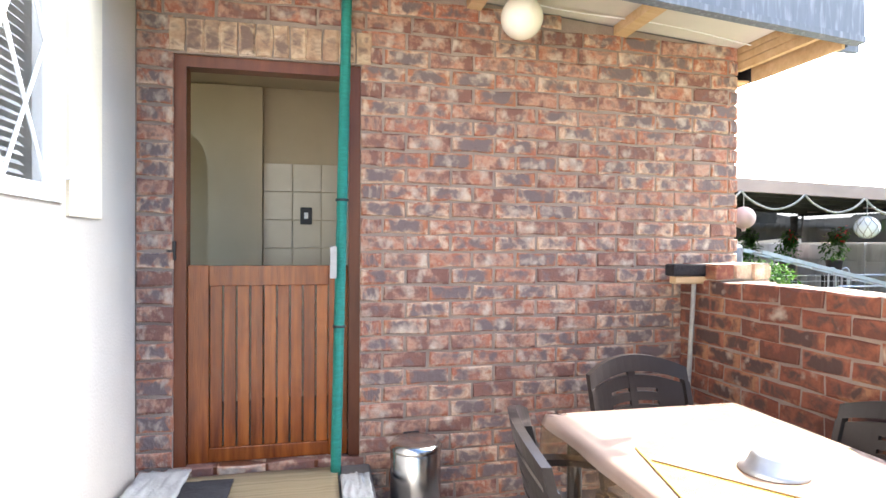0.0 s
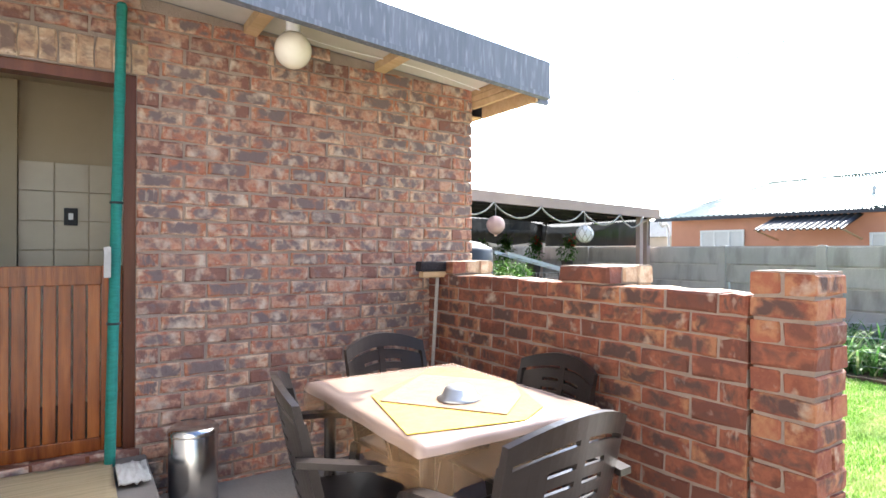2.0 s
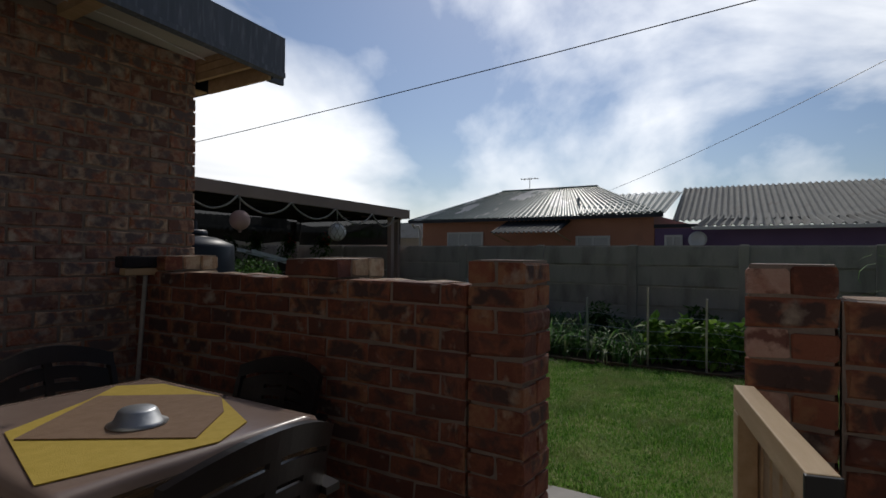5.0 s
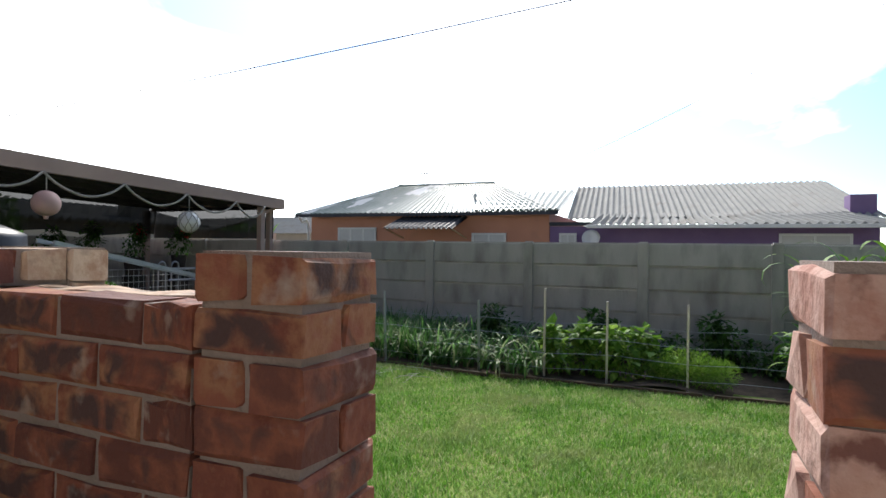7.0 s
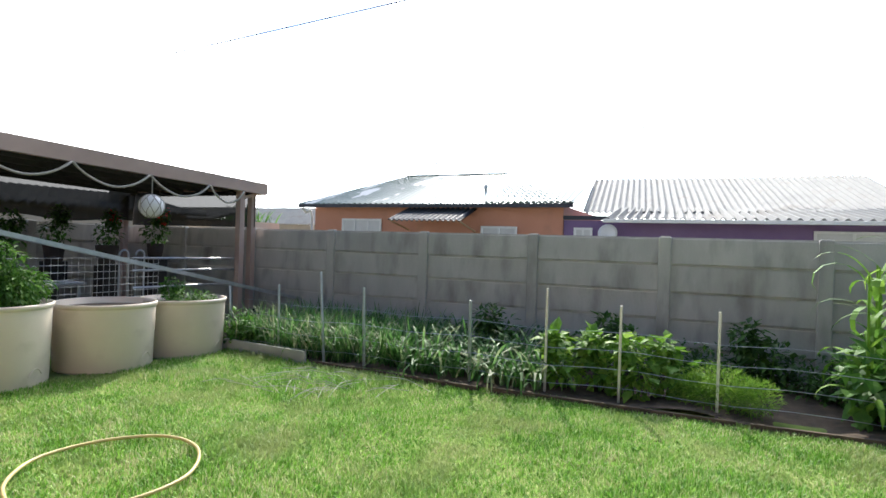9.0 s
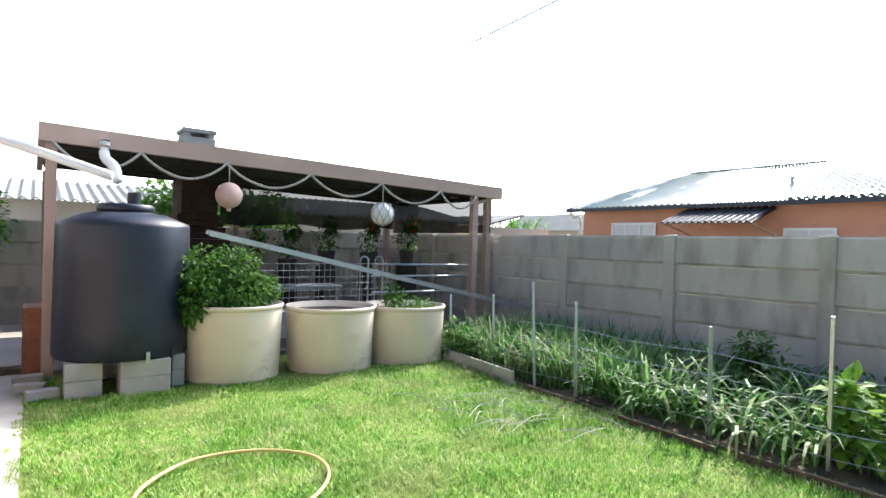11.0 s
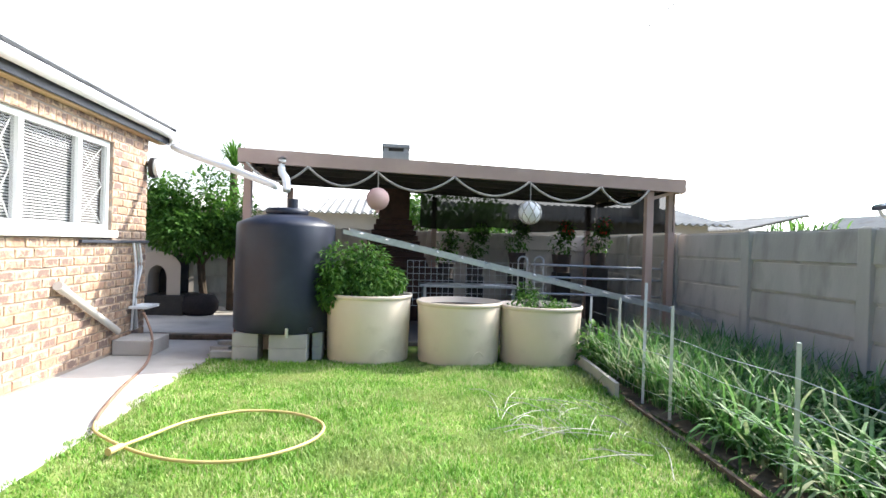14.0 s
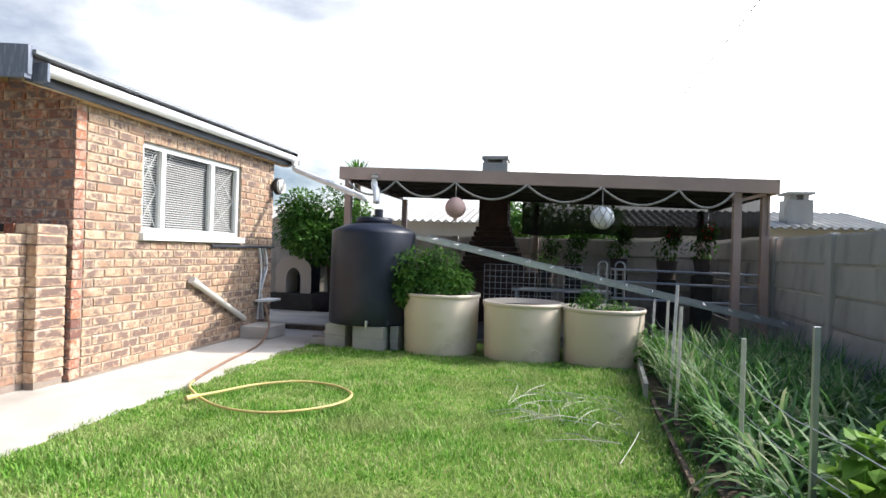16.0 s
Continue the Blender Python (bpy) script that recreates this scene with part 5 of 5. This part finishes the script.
tomato = thing("tomato_plant", 5.15, 5.07, 0.66, "bushy green tomato plants spilling from the tub", "plant")
part("stem", stems(bmesh.new(), (0, 0, -0.02), [(-0.3, -0.1, 0.35), (0.1, 0.1, 0.45), (0.3, -0.05, 0.25), (-0.1, -0.2, 0.4), (-0.25, 0.15, 0.4)], 0.010), M_LEAF_DARK, tomato)
leaf_cloud("foliage", [(-0.26, -0.08, 0.30, 0.26, 0.28, 0.29), (0.02, 0.0, 0.36, 0.27, 0.3, 0.23), (0.24, -0.05, 0.18, 0.24, 0.25, 0.16), (-0.33, -0.15, 0.10, 0.17, 0.17, 0.22), (0.06, -0.18, 0.15, 0.28, 0.2, 0.18)], 5200, 0.062, M_LEAF, tomato, 5, 0.42, 0.5)
tomato2 = thing("seedlings", 7.1, 4.99, 0.57, "low green plants in the cream tub", "plant")
leaf_cloud("foliage", [(-0.1, -0.1, 0.08, 0.28, 0.25, 0.10), (-0.15, 0.0, 0.16, 0.12, 0.12, 0.12), (0.2, -0.1, 0.04, 0.16, 0.2, 0.07)], 900, 0.05, M_LEAF, tomato2, 6, 0.45)

r2 = random.Random(8)
onions = tagged(new("onion_bed"), "rows of upright green onion leaves in the bed", "plants", kind="stuff")
strap_leaves("leaves", [(r2.uniform(7.55, 9.0), r2.uniform(2.4, 4.75), 0.0, r2.uniform(0.30, 0.62), r2.uniform(0.2, 0.9)) for _ in range(3600)], M_STRAP, onions, 11, 0.009)
onions2 = tagged(new("leek_bed"), "arching grey-green leek leaves in the bed", "plants", kind="stuff")
strap_leaves("leaves", [(7.62 + 0.28 * (k % 5) + r2.gauss(0, 0.03), 0.95 + 0.16 * (k // 5 % 10) + r2.gauss(0, 0.03), 0.0, r2.uniform(0.35, 0.68), r2.uniform(0.6, 1.6)) for k in range(1000)], M_STRAP, onions2, 12, 0.014)
weeds = tagged(new("bed_greens"), "dark mixed greens along the fence foot", "plants", kind="stuff")
leaf_cloud("leaves", [(r2.uniform(8.3, 9.05), r2.uniform(-4.5, 5.2), 0.15, 0.3, 0.3, r2.uniform(0.15, 0.34)) for _ in range(40)], 8000, 0.07, M_LEAF_DARK, weeds, 13, 0.5)
for k, y in enumerate((0.75, 0.42, 0.08, -0.22)):
    p = thing("bean_plant", 7.78 + 0.12 * (k % 2), y, 0.0, "leafy light green bean plant in the bed", "plant", "bean plants")
    part("stem", stems(bmesh.new(), (0, 0, -0.03), [(0.05, 0.1, 0.4), (-0.08, -0.06, 0.45), (0.1, -0.1, 0.3)], 0.007), M_LEAF, p)
    leaf_cloud("foliage", [(0.0, 0.0, 0.22, 0.2, 0.2, 0.2), (0.05, 0.08, 0.42, 0.13, 0.13, 0.12)], 240, 0.11, M_LEAF_LIGHT, p, 20 + k, 0.7)
for k, (x, y) in enumerate(((8.45, 1.6), (8.5, 0.3), (8.6, -1.0))):
    p = thing("pepper_plant", x, y, 0.0, "dark green leafy plant by the fence", "plant", "fence-side plants")
    part("stem", stems(bmesh.new(), (0, 0, -0.03), [(0.05, 0.1, 0.4), (-0.08, -0.06, 0.45), (0.1, -0.1, 0.3)], 0.007), M_LEAF, p)
    leaf_cloud("foliage", [(0.0, 0.0, 0.3, 0.26, 0.26, 0.28), (0.05, 0.15, 0.5, 0.16, 0.16, 0.16)], 420, 0.09, M_LEAF_DARK, p, 40 + k, 0.6)
fennel = thing("fern_bush", 7.72, -0.62, 0.0, "feathery bright green bush at the bed's edge", "plant")
part("stem", stems(bmesh.new(), (0, 0, -0.03), [(0.1, 0.2, 0.3), (-0.1, -0.2, 0.3), (0.0, 0.0, 0.35)], 0.008), M_LEAF, fennel)
leaf_cloud("foliage", [(0, 0.05, 0.2, 0.26, 0.30, 0.2), (0.05, 0.22, 0.14, 0.2, 0.2, 0.13), (0, -0.2, 0.16, 0.2, 0.22, 0.15)], 5200, 0.045, M_LEAF_LIGHT, fennel, 31, 0.15, -0.4)
for k, (x, y) in enumerate(((7.8, -1.62), (8.1, -1.75), (7.75, -1.9), (8.4, -1.8), (8.0, -2.05), (7.72, -2.25), (8.2, -2.3), (7.95, -2.5), (8.5, -2.4), (7.75, -2.7), (8.3, -2.75), (7.8, -3.05))):
    h = 1.15 + 0.2 * r2.random()
    p = thing("maize_plant", x, y, 0.0, "tall maize plant with broad arching leaves", "plant", "maize row")
    part("stalk", rod(bmesh.new(), (0, 0, -0.03), (0.03, 0.02, h), 0.016, 0.008), M_LEAF_LIGHT, p)
    strap_leaves("leaves", [(0.02 * j / 12, 0.0, 0.12 + (h - 0.15) * j / 12, r2.uniform(0.45, 0.7), r2.uniform(1.1, 1.9)) for j in range(13)], M_LEAF_LIGHT, p, 50 + k, 0.034, 8)
    leaf_cloud("low_leaves", [(0, 0, 0.35, 0.22, 0.22, 0.34)], 120, 0.14, M_LEAF, p, 60 + k, 0.75)
corner = thing("creeper", 7.50, 4.62, 0.0, "small-leaved creeper beside the last tub", "plant")
part("stem", stems(bmesh.new(), (0, 0, -0.03), [(0.05, 0.1, 0.45), (0.08, -0.1, 0.4)], 0.006), M_LEAF_DARK, corner)
leaf_cloud("foliage", [(0.08, 0.0, 0.25, 0.16, 0.25, 0.22), (0.15, -0.2, 0.2, 0.15, 0.2, 0.16)], 520, 0.065, M_LEAF, corner, 33, 0.6)


def tree(x, y, trunk_h, blobs, count, size, seed, label, mat=M_LEAF_DARK):
    t = thing("tree", x, y, 0.0, label, "tree")
    bm = bmesh.new()
    tube(bm, smooth_line([(0.1, 0, -0.05), (0.02, 0, trunk_h * 0.4), (-0.05, 0.05, trunk_h)], 4), 0.06, 8)
    for bx, by, bz, *_ in blobs:
        rod(bm, (-0.04, 0.04, trunk_h * 0.8), (bx, by, bz), 0.035, 0.012, 6)
    part("trunk", bm, M_BARK, t)
    leaf_cloud("crown", blobs, count, size, mat, t, seed, 0.5)
    return t


tree(2.45, 8.3, 1.0, [(-0.55, 0, 1.55, 0.55, 0.5, 0.5), (0.1, 0.1, 1.9, 0.6, 0.55, 0.5), (0.5, -0.1, 1.45, 0.45, 0.5, 0.5), (-0.1, -0.3, 1.3, 0.6, 0.5, 0.4), (-0.7, 0.1, 1.9, 0.42, 0.4, 0.4), (0.35, 0.0, 1.35, 0.5, 0.5, 0.32), (-0.45, 0.0, 1.45, 0.5, 0.5, 0.32)], 11500, 0.09, 71, "green leafy tree by the rear corner", M_LEAF)
palm = thing("palm", 2.84, 8.55, 0.0, "spiky palm crown rising behind the pergola", "palm")
part("trunk", rod(bmesh.new(), (0, 0, -0.05), (0, 0, 2.42), 0.07, 0.06), M_BARK, palm)
strap_leaves("fronds", [(0, 0, 2.40, r2.uniform(0.45, 0.68), r2.uniform(0.1, 1.1)) for _ in range(110)], M_LEAF, palm, 72, 0.014)
tree(6.6, 11.0, 1.4, [(0, 0, 1.9, 0.9, 0.6, 0.5), (0.9, 0, 1.8, 0.6, 0.5, 0.5), (-0.9, 0, 2.0, 0.6, 0.5, 0.4)], 2600, 0.14, 73, "green tree beyond the rear fence", M_LEAF)
palm2 = thing("palm", 17.6, 14.4, 0.0, "distant palm tops above the fence", "palm")
part("trunk", rod(bmesh.new(), (0, 0, -0.05), (0, 0, 2.0), 0.09, 0.07), M_BARK, palm2)
strap_leaves("fronds", [(r2.uniform(-0.8, 0.8), r2.uniform(-0.8, 0.8), 1.8, r2.uniform(0.6, 1.0), r2.uniform(0.4, 1.2)) for _ in range(90)], M_LEAF, palm2, 74, 0.03)

# ---- ladder, mesh and stakes ----
ladder = thing("ladder", 4.93, 4.80, 1.36, "old aluminium ladder lying aslant across the tubs", "ladder")
L0, L1 = Vector((0, 0.10, 0)), Vector((4.25, 0.22, -0.90))
for off in (Vector((0, 0.0, 0)), Vector((0.05, 0.34, 0.02))):
    part("stile", bar(bmesh.new(), L0 + off, L1 + off, 0.026, 0.042), M_GALV, ladder)
for k in range(15):
    c = L0.lerp(L1, (k + 0.5) / 15)
    part("rung", rod(bmesh.new(), c, c + Vector((0.05, 0.34, 0.02)), 0.014, seg=8), M_ALU, ladder)


def wire_mesh(name, origin, u, v, nu, nv, label, r=0.0022):
    m = thing(name, *origin, label, "wire mesh")
    bm = bmesh.new()
    u, v = Vector(u), Vector(v)
    for k in range(nu + 1):
        rod(bm, u * k / nu, u * k / nu + v, r, seg=4)
    for k in range(nv + 1):
        rod(bm, v * k / nv, v * k / nv + u, r, seg=4)
    part("mesh", bm, M_GALV, m)
    return m


wire_mesh("wire_mesh_panel", (5.65, 5.75, 0.50), (1.75, 0.05, 0), (0, 0.0, 0.55), 24, 7, "galvanised wire mesh panel standing behind the tubs", 0.003)
tangle = thing("wire_tangle", 6.75, 2.65, 0.0, "loose tangle of thin wire and straw on the grass", "wire", kind="stuff")
rt = random.Random(17)
bm = bmesh.new()
for k in range(46):
    x, y, a, ln = rt.gauss(0, 0.22), rt.gauss(0, 0.32), rt.uniform(0, math.pi), rt.uniform(0.15, 0.6)
    dx, dy, sag = math.cos(a) * ln / 2, math.sin(a) * ln / 2, rt.uniform(-0.08, 0.08)
    tube(bm, smooth_line([(x - dx, y - dy, 0.02), (x - sag * dy, y + sag * dx, rt.uniform(0.03, 0.07)), (x + dx, y + dy, rt.uniform(0.015, 0.05))], 3), 0.0028, 4)
part("strands", bm, M_STRAW, tangle)
for y, x, h, lean in ((4.72, 7.58, 0.74, 0.10), (4.0, 7.60, 0.80, 0.05), (3.3, 7.52, 0.98, 0.12), (2.74, 7.46, 0.85, 0.05), (1.59, 7.55, 0.79, 0.02), (0.86, 7.60, 0.95, 0.0), (0.20, 7.58, 0.84, 0.0), (-0.57, 7.54, 0.85, 0.0), (-1.80, 7.60, 0.84, 0.0), (-2.9, 7.6, 0.85, 0.0)):
    s = thing("garden_stake", x, y, -0.03, "pale metal stake holding the garden wire", "stake", "garden stakes")
    part("stake", bar(bmesh.new(), (0, 0, 0), (lean * 0.5, lean, h + 0.03), 0.022, 0.022), M_GALV, s)
for z in (0.12, 0.28, 0.44, 0.60):
    w = thing("garden_wire", 7.52, 1.0, z, "thin wire strung between garden stakes", "wire", "garden wires")
    part("strand", tube(bmesh.new(), [(0.02 * math.sin(k), -3.9 + 0.37 * k, 0.015 * math.sin(k * 1.7)) for k in range(21)], 0.0022, 4), M_GALV, w)
tagged(part("bed_board", bar(bmesh.new(), (7.47, 4.74, 0.05), (7.35, 3.42, 0.05), 0.035, 0.16), M_BLOCK), "weathered grey board edging the vegetable bed", "board")
for a, b in (((7.38, 3.3), (7.30, 1.4)), ((7.34, 1.3), (7.36, -0.7)), ((7.36, -0.8), (7.5, -3.2))):
    tagged(part("bed_edging", bar(bmesh.new(), (*a, 0.012), (*b, 0.012), 0.03, 0.05), M_BARK), "thin dark timber edging on the grass", "edging")

# ---- under the pergola ----
rail = thing("tube_rail", 7.3, 6.15, 0.03, "galvanised tube gate with looped ends", "rail")
for z in (0.62, 0.84, 1.0):
    part("tube", rod(bmesh.new(), (0, 0, z), (1.8, 0, z - 0.02), 0.016, seg=8), M_GALV, rail)
for x in (-0.12, 0.1, 1.85):
    part("loop", tube(bmesh.new(), [(x - 0.06, 0, 0.0), (x - 0.06, 0, 1.0)] + [(x - 0.06 * math.cos(a), 0, 1.04 + 0.06 * math.sin(a)) for a in [math.pi * k / 8 for k in range(9)]] + [(x + 0.06, 0, 1.0), (x + 0.06, 0, 0.0)], 0.012, 7), M_GALV, rail)
for x, y, z, r, hh, fl in ((6.85, 8.1, 0.75, 0.16, 0.28, False), (7.6, 8.3, 0.9, 0.15, 0.26, False), (8.35, 8.2, 0.85, 0.17, 0.30, True), (8.75, 7.6, 0.95, 0.13, 0.25, True), (6.4, 8.4, 0.7, 0.14, 0.24, False)):
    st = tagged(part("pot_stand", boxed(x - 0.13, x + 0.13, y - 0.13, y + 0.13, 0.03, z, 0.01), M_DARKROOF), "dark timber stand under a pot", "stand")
    p = thing("potted_plant", x, y, z, "green plant in a dark pot under the pergola" + (" with red flowers" if fl else ""), "plant", "potted plants")
    part("pot", lathe(bmesh.new(), [(0.001, 0.0), (r * 0.75, 0.0), (r, hh), (r * 0.9, hh), (0.001, hh - 0.03)], 20), M_TERRA, p)
    leaf_cloud("foliage", [(0, 0, hh + 0.2, 0.22, 0.2, 0.24), (0.08, 0, hh + 0.42, 0.14, 0.12, 0.14)], 420, 0.075, M_LEAF_DARK, p, int(x * 10), 0.5)
    if fl:
        leaf_cloud("flowers", [(0.05, -0.1, hh + 0.45, 0.12, 0.06, 0.16)], 26, 0.05, M_RED, p, int(x * 7), 0.8)
bath = tagged(part("white_trough", lathe(bmesh.new(), [(0.001, 0.0), (0.2, 0.0), (0.26, 0.22), (0.24, 0.22), (0.18, 0.03), (0.001, 0.03)], 24), M_WHITE), "white basin on the floor under the pergola", "basin")
bath.matrix_basis = pose(6.6, 6.8, 0.03) @ Matrix.Diagonal((1.8, 1, 1.6, 1))
tagged(part("work_bench", box(box(boxed(5.9, 7.4, 7.2, 7.7, 0.62, 0.66, 0.006), 5.95, 6.0, 7.25, 7.65, 0.03, 0.619), 7.3, 7.35, 7.25, 7.65, 0.03, 0.619), M_GALV), "long grey bench under the pergola", "bench")
lowb = tagged(part("brick_stub_wall", boxed(3.55, 3.70, 6.0, 6.45, 0.0, 0.62, 0.01), M_WALLPINK), "short red brick stub by the pergola post", "wall")

# ---- rear corner ----
kennel = thing("pizza_oven", 1.95, 8.05, 0.07, "small white arched outdoor oven", "oven")
bm = bmesh.new()
aw = [(-0.34, 0.30), (-0.34, 0.75)] + [(-0.34 * math.cos(a), 0.72 + 0.24 * math.sin(a)) for a in [math.pi * k / 10 for k in range(1, 10)]] + [(0.34, 0.75), (0.34, 0.30)]
iw = [(-0.14, 0.30), (-0.14, 0.55)] + [(-0.14 * math.cos(a), 0.55 + 0.20 * math.sin(a)) for a in [math.pi * k / 10 for k in range(1, 10)]] + [(0.14, 0.55), (0.14, 0.30)]
fr = [[bm.verts.new((x, y, z)) for x, z in w] for w, y in ((aw, -0.25), (iw, -0.25), (iw, 0.2), (aw, 0.35))]
for u, v in zip(fr, fr[1:]):
    for k in range(len(u) - 1):
        bm.faces.new((u[k], u[k + 1], v[k + 1], v[k]))
part("shell", bm, M_PLASTER, kennel)
part("hearth", boxed(-0.42, 0.42, -0.34, 0.36, 0.0, 0.298, 0.01), M_DARKROOF, kennel)
# Dark sheet paints the shade inside the oven mouth.
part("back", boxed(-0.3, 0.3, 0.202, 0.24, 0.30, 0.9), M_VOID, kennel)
tyre = tagged(part("round_pouffe", lathe(bmesh.new(), [(0.001, 0), (0.2, 0), (0.27, 0.08), (0.28, 0.2), (0.22, 0.3), (0.001, 0.33)], 28), M_BRISTLE, smooth=True), "dark round cushion on the pavement", "cushion")
tyre.matrix_basis = pose(2.55, 7.9, 0.07)
tagged(part("kerb_plank", boxed(2.55, 3.75, 6.02, 6.14, 0.0, 0.06, 0.008), M_BARK), "dark timber plank along the pavement edge", "plank")
for x, y, a in ((3.70, 4.98, 10), (3.62, 5.25, -15), (3.60, 5.6, 5)):
    b_ = tagged(part("loose_brick", boxed(-0.11, 0.11, -0.053, 0.053, 0.0, 0.073, 0.006), M_BLOCK), "loose pale brick lying by the path", "brick", "loose bricks")
    b_.matrix_basis = pose(x, y, 0.0, 0, 0, a)
siren = thing("wall_siren", 2.60, 5.86, 2.06, "round white alarm siren on the wall corner", "siren")
for (r0, d0, d1, mm) in ((0.12, 0.0, 0.05, M_BLACK), (0.10, 0.05, 0.09, M_WHITE), (0.06, 0.09, 0.10, M_GLOBE)):
    part("disc", rod(bmesh.new(), (d0, 0, 0), (d1, 0, 0), r0, seg=24), mm, siren)
drain = thing("waste_pipe", 2.62, 4.0, 0.75, "white waste pipe sloping down the brick wall", "pipe")
part("pipe", rod(bmesh.new(), (0.0, -0.02, 0.04), (0.0, 1.06, -0.50), 0.035, seg=14), M_SOFFIT, drain)
part("socket", rod(bmesh.new(), (0.0, -0.05, 0.055), (0.0, 0.06, 0.0), 0.042, seg=14), M_SOFFIT, drain)
tagged(part("gully", boxed(2.58, 2.98, 5.02, 5.50, 0.0, 0.16, 0.012), M_CONCRETE), "raised concrete drain gully at the wall foot", "drain")
tagged(part("ledge", boxed(HX + 0.001, HX + 0.035, 4.35, HY2, 1.17, 1.20, 0.004), M_DARKTRIM), "dark pipe clipped along the wall", "pipe")
for k, (y, mat) in enumerate(((5.45, M_GUTTER), (5.53, M_GALV), (5.60, M_GUTTER))):
    w = thing("wall_pipe", HX + 0.02, y, 0.2, "thin water pipe running down the wall", "pipe", "wall pipes")
    part("pipe", tube(bmesh.new(), smooth_line([(0, 0, 0), (0.02, -0.05 * k, 0.4), (0.01, 0.05, 0.7), (0, 0.0, 0.97)], 5), 0.012, 7), mat, w)
tagged(part("tap_shelf", boxed(HX + 0.002, HX + 0.20, 5.40, 5.75, 0.44, 0.47, 0.005), M_GUTTER), "white bracket on the wall by the pipes", "bracket")

# ---- garden hose ----
hose = thing("garden_hose", 3.55, 2.6, 0.0, "yellow garden hose looped on the lawn", "hose")
base = Vector((3.55, 2.6, 0.0))
line = [(2.80, 5.25, 0.42), (2.95, 5.1, 0.18), (3.10, 4.6, 0.02), (3.30, 3.6, 0.015), (3.52, 2.75, 0.02), (3.75, 2.40, 0.03), (4.2, 2.06, 0.035), (4.62, 2.02, 0.035), (4.95, 2.30, 0.035), (5.0, 2.65, 0.035), (4.75, 2.90, 0.035), (4.40, 2.94, 0.035), (4.12, 2.72, 0.035), (3.98, 2.40, 0.04), (3.92, 2.22, 0.05)]
pts = smooth_line(line, 8)
cut = 4 * 8
part("faded_length", tube(bmesh.new(), [p - base for p in pts[:cut + 1]], 0.013, 8), M_HOSE_BROWN, hose, smooth=True)
part("yellow_length", tube(bmesh.new(), [p - base for p in pts[cut:]], 0.0105, 8), M_HOSE, hose, smooth=True)
part("nozzle", rod(bmesh.new(), pts[-1] - base, pts[-1] - base + Vector((-0.03, -0.10, 0.0)), 0.018, 0.022), M_HOSE, hose)

# ---- grass ----
gr = np.random.default_rng(3)
N = 190000
gx, gy = gr.uniform(3.52, 7.42, N), gr.uniform(-2.6, 5.85, N)
near = gr.random(N) < np.clip(1.15 - 0.06 * np.hypot(gx - 5, gy + 1), 0.3, 1)
ragged = gx > 3.56 + 0.05 * np.sin(gy * 7) + 0.03 * np.sin(gy * 23)
tubs_free = ~((gy > 4.82) & (gx > 3.8))
gx, gy = gx[near & ragged & tubs_free], gy[near & ragged & tubs_free]
n = len(gx)
patch = np.array([noise.noise((x * 1.1, y * 1.1, 3.0)) for x, y in zip(gx, gy)])
hgt = gr.uniform(0.018, 0.042, n) * (1 + 0.9 * np.clip(patch, -0.4, 1)) * np.where((gx > 6.0) & (gy > 2.2), 1.5, 1.0)
ang, lean = gr.uniform(0, 2 * np.pi, n), gr.uniform(0.2, 1.1, n) * hgt
wd = gr.uniform(0.0024, 0.0048, n)
base_p = np.stack([gx, gy, np.full(n, -0.012)], 1)
side = np.stack([-np.sin(ang) * wd, np.cos(ang) * wd, np.zeros(n)], 1)
out_v = np.stack([np.cos(ang) * lean, np.sin(ang) * lean, np.zeros(n)], 1)
up_v = np.stack([np.zeros(n), np.zeros(n), hgt], 1)
V = np.stack([base_p - side, base_p + side, base_p + 0.35 * out_v + 0.65 * up_v + 0.8 * side, base_p + 0.35 * out_v + 0.65 * up_v - 0.8 * side, base_p + out_v + up_v], 1).reshape(-1, 3)
k5 = np.arange(n)[:, None] * 5
quads, tris = (k5 + np.array([0, 1, 2, 3])), (k5 + np.array([3, 2, 4]))
raw_faces = [tuple(q) for q in quads.tolist()] + [tuple(t) for t in tris.tolist()]
tagged(raw("grass", V.tolist(), raw_faces, M_GRASS), "short bright green lawn grass", "grass", kind="stuff")

# ---- bricks of the house, course by course ----
Z_HOUSE = 0.03
lay_wall(wall_patio, M_BRICK_DARK, -0.615, HX - 0.001, HY + BD / 2, "x", Z_HOUSE, 33, [(DX0, DX1, 0.36, DZ1 + 0.17)], top=lambda x: eave_z(x) + 0.135)
for k in range(12):
    lay_brick(wall_patio, M_BRICK_SUN_TAN, (DX0 - 0.02 + 0.038 + k * 0.0785, HY + BD / 2 - 0.004, DZ1 + 0.085), 0.155, 0, upright=True)
lay_wall(wall_east, M_BRICK_SUN_TAN, HY + BD + 0.012, HY2, HX - BD / 2, "y", Z_HOUSE, 28, holes=[(WY0, WY1, WZ0 - 0.04, WZ1 + 0.12)])
for k in range(22):
    lay_brick(wall_east, M_BRICK_SUN_TAN, (HX - BD / 2, WY0 + 0.04 + k * 0.082, WZ1 + 0.055), 0.10, 90, upright=True)
